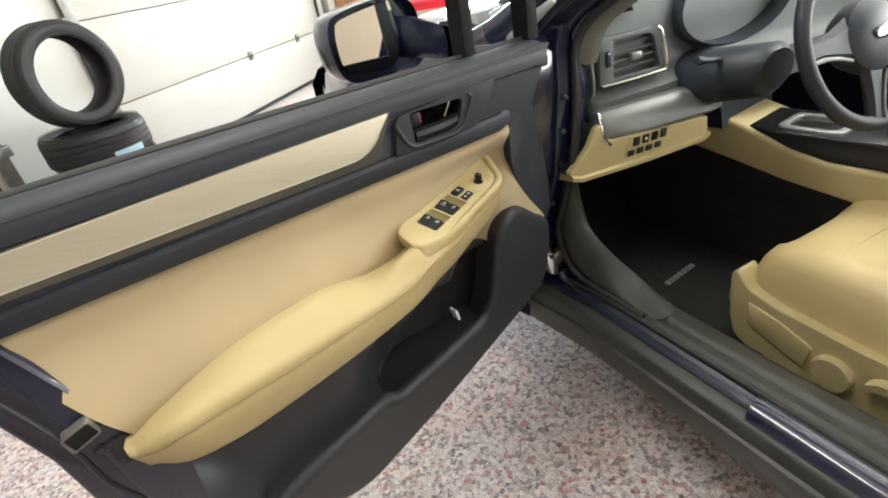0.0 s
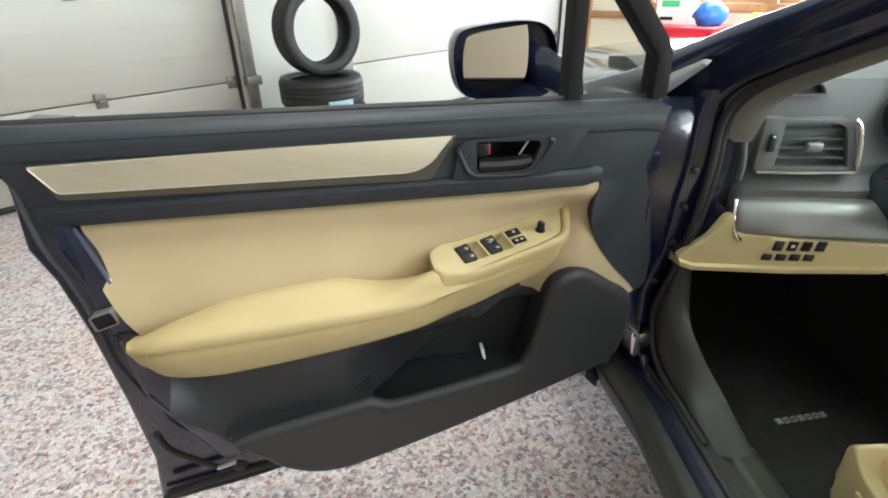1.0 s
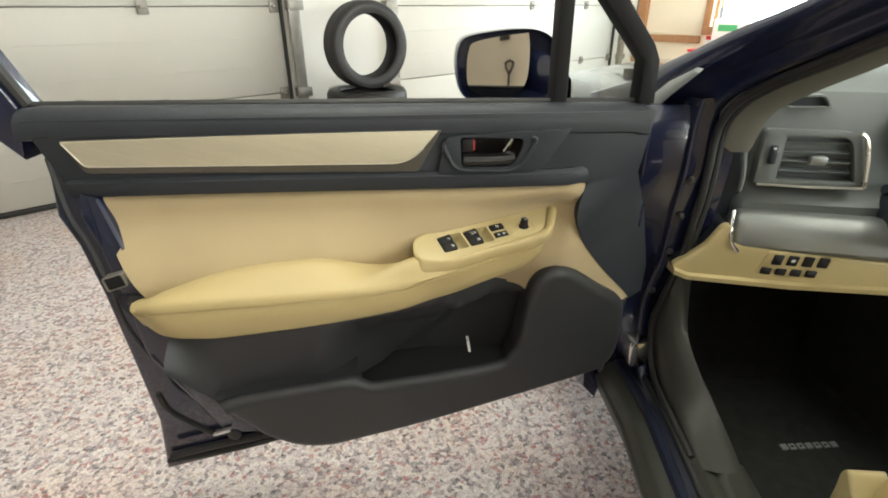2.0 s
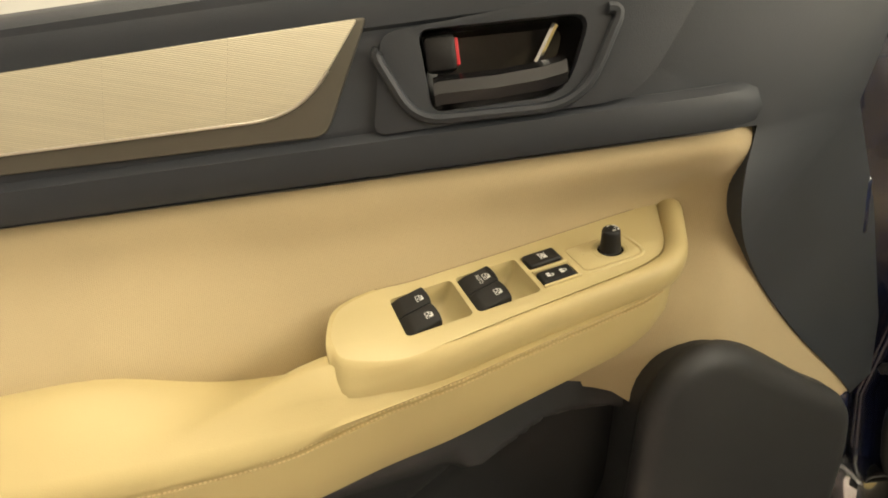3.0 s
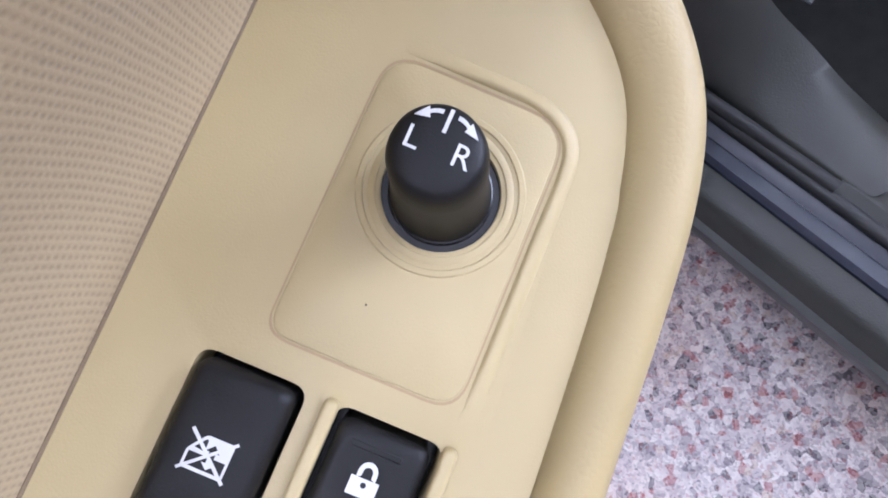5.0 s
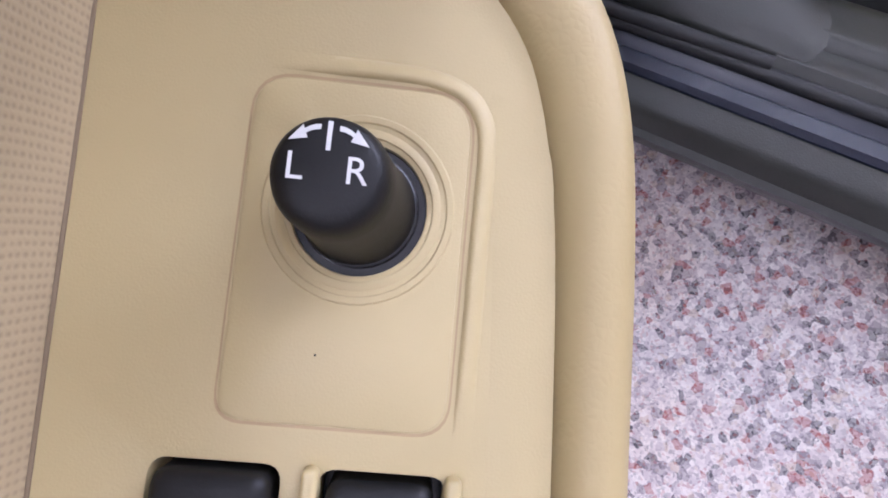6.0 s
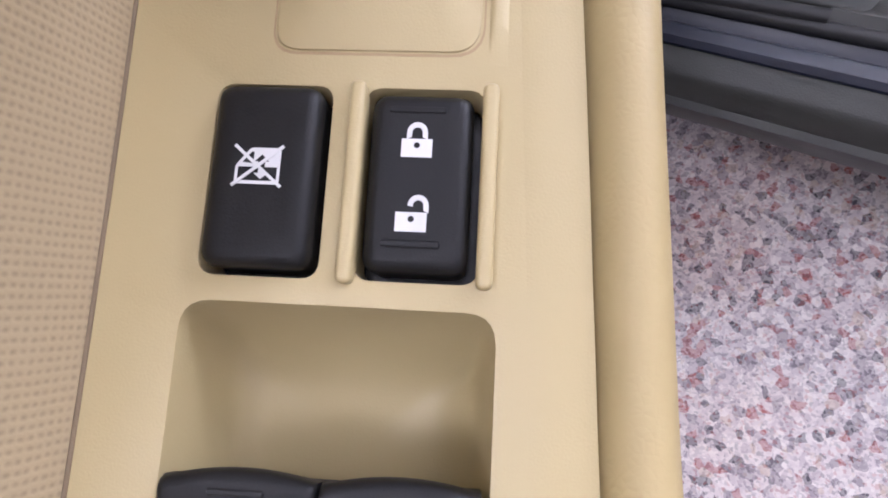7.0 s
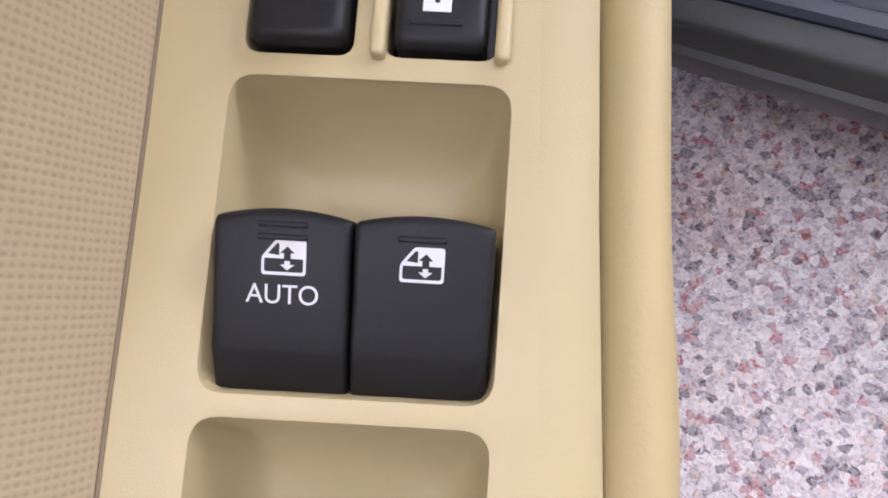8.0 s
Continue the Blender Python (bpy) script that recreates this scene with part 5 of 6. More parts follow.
for a, b in zip(kick_out, kick_in):
    d, out_ = b - a, Vector((-0.010, -0.016, 0.006))
    rings.append([a + Vector((0.004, 0.03, -0.02)), a, a + d * 0.12 + out_ * 0.7, a + d * 0.4 + out_ * 1.1, a + d * 0.75 + out_ * 0.8, b, b + Vector((0.03, 0.05, -0.03))])
part("kick_trim", loft(rings), M_SCUFF, car, "worn black kick trim rising from the sill", 60)
part("inner_wing", block((1.20, 0.215, 0.04), (1.30, 0.55, 0.36), 0.01), M_SCUFF, car)
part("striker_plate", block((1.176, 0.122, 0.268), (1.226, 0.20, 0.345), 0.012), M_CHROME, car, "bright check-strap plate")
for x, y, z in ((1.222, 0.096, 0.775), (1.222, 0.107, 0.69), (1.220, 0.119, 0.60), (1.216, 0.152, 0.48)):
    part("bolt", lathe([(0.0, 0.0), (0.008, 0.0), (0.008, 0.003), (0.005, 0.004), (0.005, 0.008), (0.0, 0.009)], Matrix.Translation((x, y, z)) @ Matrix.Rotation(radians(90), 4, "X"), 6), M_SCUFF, car)
for z in (0.70, 0.47):
    part("hinge", block((1.078, 0.09, z - 0.03), (1.13, 0.15, z + 0.03), 0.006), M_NAVY, car)

# front pillar, from the wing up to the roof
up = [(1.10, 0.42, 0.90), (1.150, 0.28, 0.950), (1.168, 0.209, 0.986), (1.188, 0.111, 1.027), (1.204, 0.032, 1.061), (1.225, -0.077, 1.10), (1.250, -0.20, 1.15), (1.31, -0.46, 1.26), (1.37, -0.75, 1.345)]
lo = [(1.21, 0.20, 0.74), (1.232, 0.135, 0.84), (1.239, 0.106, 0.883), (1.247, 0.063, 0.941), (1.261, -0.006, 0.985), (1.279, -0.094, 1.029), (1.300, -0.20, 1.082), (1.345, -0.45, 1.19), (1.395, -0.72, 1.285)]
U2, L2 = smooth_path(up, 4), smooth_path(lo, 4)
rings = []
for a, b in zip(U2, L2):
    d = b - a
    inw = Vector((0.045, 0.035, 0.0))
    rings.append([a + inw * 1.2, a + inw * 0.3 - d * 0.02, a, a + d * 0.25 + Vector((-0.016, 0, 0)), a + d * 0.5 + Vector((-0.016, -0.004, 0.004)), a + d * 0.62 + Vector((-0.006, 0, 0)), a + d * 0.70, a + d * 0.86 + Vector((-0.008, 0, 0)), b, b + inw * 0.6, b + inw * 1.4 - d * 0.1])
part("front_pillar", loft(rings), M_NAVY, car, "gloss navy windscreen pillar", 75)
rings = []
for a, b in zip(U2[6:], L2[6:]):
    o = Vector((0.028, 0.0, 0))
    d = (b - a)
    rings.append([b + o * 0.3, b + o + d * 0.28, b + o * 2.2 + d * 0.30, b + o * 2.4 - d * 0.5, b + o * 0.8 - d * 0.5])
part("pillar_trim", loft(rings), surface("grey_beige_trim", (0.15, 0.15, 0.125), 0.6, grain=0.3), car, "dull olive-grey inner pillar trim", 50)
part("pillar_foot_trim", loft([[Vector(p) for p in ((1.150, 0.205, 0.912), (1.155, 0.175, 0.905), (1.168, 0.176, 0.912), (1.16, 0.21, 0.925))], [Vector(p) for p in ((1.160, 0.150, 0.945), (1.166, 0.115, 0.950), (1.180, 0.12, 0.962), (1.17, 0.16, 0.962))], [Vector(p) for p in ((1.176, 0.085, 0.99), (1.18, 0.07, 0.988), (1.190, 0.075, 0.995), (1.186, 0.09, 0.996))]]), M_SILVER, car, "light metal corner trim", 50)

# wing, bonnet and the rest of the outer skin
def skin(rings, name, label="", mat=M_NAVY):
    return part(name, loft(rings), mat, car, label, 45)


skin([[Vector((x, y, z)) for x, z in ((1.13, 0.12), (1.05 + s, 0.16), (1.03 + s, 0.45), (1.035 + s, 0.70), (1.055 + s, 0.86 - d), (1.10 + s, 0.905 - d), (1.2, 0.925 - d), (1.35, 0.935 - d), (1.35, 0.80), (1.2, 0.5))] for y, s, d in ((0.19, 0.045, 0.02), (0.22, 0.035, 0.0), (0.5, 0.02, 0.005), (0.9, 0.03, 0.03), (1.25, 0.07, 0.08), (1.5, 0.16, 0.16), (1.62, 0.26, 0.24))], "front_wing", "gloss navy front wing")
skin([[Vector((x, y, z)) for x, z in ((1.30, 0.93 - d), (1.34, 0.948 - d), (1.5, 0.972 - d), (1.96, 0.985 - d), (2.42, 0.972 - d), (2.58, 0.948 - d), (2.62, 0.93 - d), (2.62, 0.80 - d), (1.30, 0.80 - d))] for y, d in ((0.42, 0.0), (0.7, 0.015), (1.05, 0.05), (1.35, 0.1), (1.58, 0.17), (1.68, 0.28))], "bonnet", "gloss navy bonnet")
skin([[Vector((x, y, z)) for x, z in ((2.80, 0.12), (2.86, 0.16), (2.885, 0.45), (2.88, 0.70), (2.86, 0.86), (2.80, 0.90), (2.62, 0.935), (2.60, 0.80), (2.74, 0.5))] for y in (-3.1, -2.6, -1.5, -0.5, 0.3, 0.9, 1.4)], "far_side", "gloss navy far flank")
skin([[Vector((x, y, z)) for x, z in ((1.24, 0.10), (1.07 + s, 0.12), (1.04 + s, 0.40), (1.045 + s, 0.70), (1.075 + s, 0.90), (1.11 + s, 0.92), (1.20, 0.90), (1.20, 0.3))] for y, s in ((-1.02, 0.03), (-1.06, 0.01), (-1.5, 0.0), (-2.3, 0.0), (-2.9, 0.04), (-3.15, 0.16))], "rear_door_skin", "gloss navy rear door")
skin([[Vector((x, y, z)) for x, z in ((1.36 + e, 1.33 - d), (1.40 + e, 1.37 - d), (1.7, 1.40 - d), (1.96, 1.41 - d), (2.2, 1.40 - d), (2.52 - e, 1.37 - d), (2.56 - e, 1.33 - d), (2.5, 1.34 - d), (1.42, 1.34 - d))] for y, d, e in ((-0.70, 0.0, 0.02), (-0.9, -0.015, 0.0), (-1.5, -0.025, 0.0), (-2.3, 0.0, 0.0), (-2.9, 0.05, 0.03))], "roof", "gloss navy roof")
skin([[Vector((x, y, z)) for x, y, z in ((a, -0.98, zz), (a, -1.10, zz), (a + 0.05, -1.10, zz), (a + 0.05, -0.98, zz))] for a, zz in ((1.13, 0.2), (1.10, 0.5), (1.10, 0.9), (1.22, 1.15), (1.37, 1.36))], "centre_pillar", "navy centre pillar")
skin([[Vector((x, y, z)) for x, y, z in ((a, -3.0 - s, zz), (a, -3.08 - s, zz), (3.92 - a, -3.08 - s, zz), (3.92 - a, -3.0 - s, zz))] for a, zz, s in ((1.2, 0.15, 0.1), (1.15, 0.5, 0.18), (1.15, 0.9, 0.1), (1.35, 1.32, -0.12))], "tailgate", "navy tailgate")
part("windscreen_base", loft([[Vector((x, y, z)) for y, z in ((0.42, 0.93), (0.50, 0.95), (0.60, 0.94), (0.60, 0.88), (0.42, 0.88))] for x in (1.25, 1.5, 1.96, 2.4, 2.68)]), M_HARD, car, "black windscreen cowl", 45)
ws = part("windscreen", loft([[Vector((1.26 + 0.006, 0.40, 0.955)), Vector((1.96, 0.46, 0.965)), Vector((2.66, 0.40, 0.955)), Vector((2.66, 0.405, 0.955)), Vector((1.96, 0.465, 0.965)), Vector((1.266, 0.405, 0.955))], [Vector((1.42, -0.70, 1.335)), Vector((1.96, -0.66, 1.375)), Vector((2.5, -0.70, 1.335)), Vector((2.5, -0.695, 1.335)), Vector((1.96, -0.655, 1.375)), Vector((1.42, -0.695, 1.335))]]), M_PANE, car, "clear windscreen")
ws.visible_shadow = False
for x, y in ((1.08, 0.98), (1.08, -2.35), (2.68, 0.98), (2.68, -2.35)):
    wheel = part("wheel", lathe([(0.0, 0.02), (0.20, 0.02), (0.225, 0.0), (0.30, 0.0), (0.325, 0.02), (0.33, 0.05), (0.33, 0.17), (0.30, 0.2), (0.0, 0.2)], Matrix.Translation((x - 0.01, y, FLOOR + 0.33)) @ Matrix.Rotation(radians(90), 4, "Y"), 36), M_TYRE, car)
    part("rim", lathe([(0.0, 0.0), (0.05, -0.002), (0.19, 0.004), (0.205, -0.004), (0.215, 0.01), (0.1, 0.03), (0.0, 0.03)], Matrix.Translation((x - 0.012 if x < 2 else x + 0.17, y, FLOOR + 0.33)) @ Matrix.Rotation(radians(90), 4, "Y"), 36), M_SILVER, wheel)

# ---- cabin ----
M_INNER = surface("dark_grey_dash_skin", (0.12, 0.132, 0.130), 0.55, vary=0.15, grain=0.35, grain_scale=1300)
# the dashboard is drawn at a smaller size, then brought to its own
DASH_M = Matrix.Translation((1.36, 0.075, 0)) @ Matrix.Rotation(radians(-14), 4, "Z") @ Matrix.Translation((-1.406, -0.0287, -0.0763)) @ Matrix.Scale(1.07, 4)


def dash_part(name, bm, material, parent, label="", sharp=45.0):
    return part(name, moved(bm, DASH_M), material, parent, label, sharp)


rows = [[Vector((x, y + bow, z)) for y, z in ((0.50, 0.955), (0.42, 0.985), (0.25, 0.985), (0.13, 0.975), (0.085, 0.955), (0.072, 0.92), (0.075, 0.86), (0.085, 0.79), (0.075, 0.765), (0.05, 0.745), (0.05, 0.66), (0.20, 0.60), (0.50, 0.55), (0.55, 0.75))] for x, bow in ((1.285, 0.02), (1.30, 0.0), (1.5, 0.0), (1.7, 0.02), (2.0, 0.02), (2.3, 0.02), (2.62, 0.02), (2.64, 0.04))]
dash_part("dashboard", loft(rows), M_INNER, car, "dark grey moulded dashboard", 40)
dash_part("dash_end_cap", slab(round_poly([(0.06, 0.87), (0.075, 0.70), (0.02, 0.64), (0.30, 0.60), (0.40, 0.80), (0.40, 0.93), (0.10, 0.95)], 0.02), yz, 1.295, 1.24, (), 0.012, 3), M_DASH, car, "dark dash end cap", 45)
dash_part("end_cap_edge", tube(smooth_path([(1.262, 0.055, 0.90), (1.275, 0.052, 0.86), (1.288, 0.055, 0.80), (1.29, 0.06, 0.765)], 5), 0.006, 8), M_INNER, car)
# small side vent
dash_part("side_vent", slab(round_poly([(1.330, 0.926), (1.336, 0.950), (1.40, 0.952), (1.416, 0.928)], 0.008), xz, 0.09, 0.062, holes=[round_poly([(1.337, 0.930), (1.342, 0.946), (1.396, 0.948), (1.408, 0.931)], 0.006)], bevel=0.003), M_INNER, car, "small side window vent")
dash_part("side_vent_core", slab(round_poly([(1.336, 0.929), (1.341, 0.947), (1.397, 0.949), (1.41, 0.930)], 0.006), xz, 0.09, 0.072), M_DASH, car)
# main vent
dash_part("vent_frame", slab(round_poly([(1.312, 0.780), (1.312, 0.888), (1.474, 0.888), (1.506, 0.780)], [0.008, 0.008, 0.03, 0.006]), xz, 0.10, 0.058, holes=[round_poly([(1.350, 0.791), (1.350, 0.876), (1.462, 0.876), (1.490, 0.791)], [0.005, 0.005, 0.02, 0.004])], bevel=0.004), M_INNER, car, "dark grey dashboard vent")
dash_part("vent_core", slab(round_poly([(1.348, 0.788), (1.348, 0.878), (1.466, 0.878), (1.494, 0.788)], 0.004), xz, 0.12, 0.098), M_DASH, car)
for i in range(4):
    z = 0.805 + i * 0.019
    dash_part("vent_slat", loft([[Vector((x, y, z + dz)) for y, dz in ((0.066, 0.0), (0.064, 0.003), (0.068, 0.005), (0.092, 0.009), (0.094, 0.005))] for x in (1.352, 1.480 - i * 0.006)]), M_INNER, car)
dash_part("vent_tab", block((1.400, 0.054, 0.822), (1.430, 0.07, 0.840), 0.004), M_SILVER, car, "grey vent slider")
dash_part("vent_wheel", block((1.326, 0.050, 0.822), (1.340, 0.065, 0.858), 0.004), M_DASH, car)
dash_part("vent_mark", block((1.329, 0.0485, 0.852), (1.334, 0.051, 0.855), 0.0005), M_WHITE, car)
dash_part("vent_bead", tube(smooth_path([(1.471, 0.055, 0.886), (1.484, 0.054, 0.872), (1.497, 0.054, 0.83), (1.505, 0.054, 0.783)], 5), 0.0042, 8), M_BRIGHT, car, "bright side bead")
dash_part("vent_bead", tube([(1.318, 0.055, 0.781), (1.41, 0.054, 0.780), (1.504, 0.054, 0.782)], 0.0028, 8), M_BRIGHT, car, "bright lower bead")
# silver band
rows = []
for x, s in ((1.276, 0.4), (1.284, 0.75), (1.30, 0.95), (1.40, 1.0), (1.50, 1.0), (1.60, 1.0), (1.64, 0.9), (1.66, 0.6)):
    drop = 0.02 * (x - 1.28)
    rows.append([Vector((x, 0.05 + (y - 0.05) * s, 0.695 + (z - 0.695) * s - drop)) for y, z in ((0.06, 0.732), (0.035, 0.735), (0.020, 0.730), (0.006, 0.712), (-0.002, 0.692), (-0.005, 0.673), (0.002, 0.664), (0.06, 0.664))])
dash_part("dash_trim", loft(rows), M_SILVER, car, "brushed silver dash trim", 45)
dash_part("dash_trim_edge", tube(smooth_path([(1.275, 0.02, 0.735), (1.272, 0.004, 0.71), (1.276, -0.004, 0.68), (1.29, -0.008, 0.66)], 5), 0.004, 8), M_CHROME, car)
# beige knee panel
knee = [(1.176, 0.616), (1.196, 0.600), (1.26, 0.592), (1.40, 0.588), (1.562, 0.588), (1.598, 0.602), (1.594, 0.652), (1.45, 0.660), (1.284, 0.672), (1.270, 0.714), (1.256, 0.708), (1.232, 0.664)]
dash_part("kick_cover", slab(round_poly([(a, b - 0.004) for a, b in knee], 0.008, 3), xz, 0.10, 0.016, (), 0.006, 2), M_DASH, car, "dark kick cover behind the dash panel", 45)
dash_part("knee_panel", slab(round_poly(knee, 0.008, 3), xz, 0.0165, -0.002, (), 0.008, 3), M_PLATE, car, "beige lower dash panel", 45)
dash_part("knee_lip", loft([[Vector((x, y, z + dz)) for y, z in ((-0.002, 0.600), (-0.010, 0.596), (-0.008, 0.586), (0.06, 0.570), (0.12, 0.572), (0.1, 0.60))] for x, dz in ((1.182, 0.014), (1.21, 0.004), (1.4, 0.0), (1.58, 0.004), (1.60, 0.012))]), M_PLATE, car, "", 45)
dash_part("switch_panel", slab(round_poly([(1.334, 0.614), (1.350, 0.664), (1.466, 0.658), (1.454, 0.611)], 0.005), xz, 0.01, -0.005, (), 0.002, 2), M_PLATE, car)
for i in range(4):
    a = 1.357 + i * 0.027
    dash_part("dash_switch", slab(round_poly([(a, 0.638), (a + 0.003, 0.659), (a + 0.021, 0.658), (a + 0.018, 0.637)], 0.002, 2), xz, 0.0, -0.009, (), 0.0015, 1), M_KEY, car)
    b = 1.341 + i * 0.027
    dash_part("dash_switch", slab(round_poly([(b, 0.616), (b + 0.002, 0.630), (b + 0.021, 0.629), (b + 0.019, 0.615)], 0.002, 2), xz, 0.0, -0.009, (), 0.0015, 1), M_KEY, car)
dash_part("switch_mark", slab(round_poly([(1.390, 0.646), (1.391, 0.652), (1.398, 0.652), (1.397, 0.646)], 0.001, 1), xz, -0.008, -0.0095), M_WHITE, car)
dash_part("column_shroud", loft([[Vector((1.62 + 0.07 * s * math.cos(a), y, z + 0.06 * s * math.sin(a))) for a in (2 * math.pi * k / 20 for k in range(20))] for y, z, s in ((0.16, 0.72, 1.1), (0.0, 0.745, 1.1), (-0.13, 0.775, 1.0), (-0.15, 0.78, 0.7))]), M_DASH, car, "dark column shroud", 45)
# instrument hood with two bright dial rings
dash_part("instrument_hood", loft([[Vector((1.72 + 0.18 * s * math.cos(a), y, 0.90 + 0.10 * s * math.sin(a))) for a in (2 * math.pi * k / 28 for k in range(28))] for y, s in ((0.25, 1.0), (0.10, 1.06), (0.055, 1.05), (0.05, 1.0), (0.08, 0.95), (0.14, 0.93))], caps=False), M_DASH, car, "hooded instrument binnacle", 45)
dash_part("dial_face", slab([Vector((1.72 + 0.17 * math.cos(a), 0.90 + 0.094 * math.sin(a))) for a in (2 * math.pi * k / 28 for k in range(28))], xz, 0.15, 0.135), M_CARPET, car)
for x in (1.65, 1.80):
    dash_part("dial_ring", tube([Vector((x + 0.062 * math.cos(a), 0.10 - 0.02 * math.sin(a), 0.905 + 0.062 * math.sin(a))) for a in (2 * math.pi * k / 30 for k in range(31))], 0.0035, 6), M_CHROME, car, "bright dial ring")
dash_part("stalk", tube(smooth_path([(1.56, -0.05, 0.80), (1.50, -0.075, 0.815), (1.455, -0.085, 0.825)], 4), [0.007] * 6 + [0.009, 0.011, 0.008], 8), M_DASH, car, "dark column stalk")
# steering wheel
SW = Matrix.Translation((1.69, -0.33, 0.82)) @ Matrix.Rotation(radians(-14), 4, "Z") @ Matrix.Rotation(radians(68), 4, "X")
ring = [SW @ Vector((0.185 * math.cos(a), 0.185 * math.sin(a), 0)) for a in (2 * math.pi * k / 48 for k in range(49))]
wheel_ = part("steering_wheel", tube(ring, 0.016, 12), M_SOFT, car, "black leather steering wheel with silver spokes")
part("hub", lathe([(0.0, -0.05), (0.06, -0.05), (0.078, -0.02), (0.076, 0.012), (0.055, 0.026), (0.0, 0.03)], SW, 28), M_DASH, wheel_, "dark airbag cover")
part("emblem", lathe([(0.0, 0.029), (0.019, 0.029), (0.019, 0.0335), (0.014, 0.035), (0.0, 0.035)], SW @ Matrix.Diagonal((1.3, 0.75, 1, 1)), 24), M_CHROME, wheel_, "plain oval bright emblem")
for a0, wd in ((180, 0.05), (0, 0.05), (262, 0.034)):
    a = radians(a0)
    dx, dy = Vector((math.cos(a), math.sin(a), 0)), Vector((-math.sin(a), math.cos(a), 0))
    part("spoke", loft([[SW @ (dx * r + dy * s * wd * k + Vector((0, 0, h))) for s, h in ((-1, 0.0), (-0.6, 0.012), (0.6, 0.012), (1, 0.0), (0.6, -0.012), (-0.6, -0.012))] for r, k in ((0.06, 1.0), (0.11, 0.6), (0.15, 0.42), (0.185, 0.5))]), M_SOFT, wheel_)
    part("spoke_trim", tube([SW @ (dx * r + dy * wd * k * 0.85 + Vector((0, 0, 0.013))) for r, k in ((0.075, 0.95), (0.11, 0.66), (0.15, 0.5), (0.178, 0.55))], 0.005, 6, squash=0.6), M_SILVER, wheel_, "silver spoke trim")

# floor, toe board, kick panel, pedals, console
part("cabin_floor", loft([[Vector((x, y, z)) for y, z in ((-2.9, 0.05), (-2.9, 0.085), (-0.6, 0.085), (0.22, 0.085), (0.36, 0.11), (0.50, 0.25), (0.56, 0.42), (0.56, 0.62), (0.62, 0.62), (0.62, 0.05))] for x in (1.20, 1.5, 1.9, 2.4, 2.75)]), M_CARPET, car, "black carpet")
part("kick_panel", loft([[Vector(p) for p in ((1.295, y, 0.62), (1.300, y, 0.4), (1.32 + 0.02 * k, y, 0.22), (1.37, y, 0.085), (1.25, y, 0.085), (1.25, y, 0.62))] for y, k in ((0.56, 1), (0.40, 1), (0.26, 0.6), (0.18, 0.2), (0.14, 0.0))]), M_HARD, car, "black kick panel", 45)
part("foot_rest", loft([[Vector((x, y, z)) for y, z in ((0.17, 0.285), (0.24, 0.45), (0.29, 0.45), (0.24, 0.27))] for x in (1.300, 1.304, 1.346, 1.35)]), M_RUBBER, car, "rubber foot rest", 50)
cons = [(0.35, 0.10), (0.35, 0.60), (0.16, 0.60), (0.06, 0.55), (-0.06, 0.515), (-0.16, 0.475), (-0.26, 0.455), (-0.9, 0.44), (-0.95, 0.10)]
part("console", slab(cons, yz, 2.08, 1.85, (), 0.015, 3), M_PLATE, car, "beige centre console side", 45)
part("console_carpet", slab([(0.36, 0.09), (0.36, 0.50), (0.212, 0.46), (0.0, 0.42), (-0.16, 0.385), (-0.9, 0.28), (-0.9, 0.09)], yz, 1.86, 1.844), M_CARPET, car)
part("console_top", slab([(1.862, 0.05), (1.862, -0.9), (2.07, -0.9), (2.07, 0.05)], xy, 0.455, 0.523, (), 0.01, 3), M_GLOSSBLACK, car, "gloss black console top", 45)
part("gear_gate", slab(round_poly([(1.88, -0.10), (1.88, -0.27), (2.02, -0.27), (2.02, -0.10)], 0.03), xy, 0.51, 0.531, holes=[round_poly([(1.90, -0.12), (1.90, -0.25), (2.0, -0.25), (2.0, -0.12)], 0.025)], bevel=0.004), M_SILVER, car, "silver gear selector surround", 45)
part("centre_panel", loft([[Vector((x, y, z)) for x in (1.82, 2.12) for _ in (0,)] + [Vector((2.12, 0.3, z)), Vector((1.82, 0.3, z))] for y, z in ((0.02, 0.52), (0.06, 0.75), (0.08, 0.96))]), M_DASH, car, "", 45)

# floor mat with illegible raised badge
mat = thing("floor_mat", "black carpet floor mat with a pale badge strip", "floor mat")
part("mat_body", slab(round_poly([(1.40, 0.26), (1.38, -0.35), (1.80, -0.35), (1.82, 0.26)], 0.05, 5), xy, 0.0855, 0.100, (), 0.005, 2), M_CARPET, mat)
for i in range(7):
    a = 1.545 + i * 0.0215
    part("badge_bar", slab([(a, -0.008), (a + 0.016, -0.007), (a + 0.017, 0.010), (a + 0.001, 0.009)], xy, 0.099, 0.1035, holes=[[(a + 0.004, -0.003), (a + 0.012, -0.0025), (a + 0.0125, 0.0055), (a + 0.0045, 0.005)]] if i % 3 else ()), M_BADGE, mat)

# ---- driver's seat ----
SEAT_M = Matrix.Translation((1.47, -0.275, -0.02)) @ Matrix.Rotation(radians(-8), 4, "Z") @ Matrix.Translation((-1.40, 0.20, 0))


def seat_part(name, bm, material, parent, label="", sharp=38.0):
    return part(name, moved(bm, SEAT_M), material, parent, label, sharp)


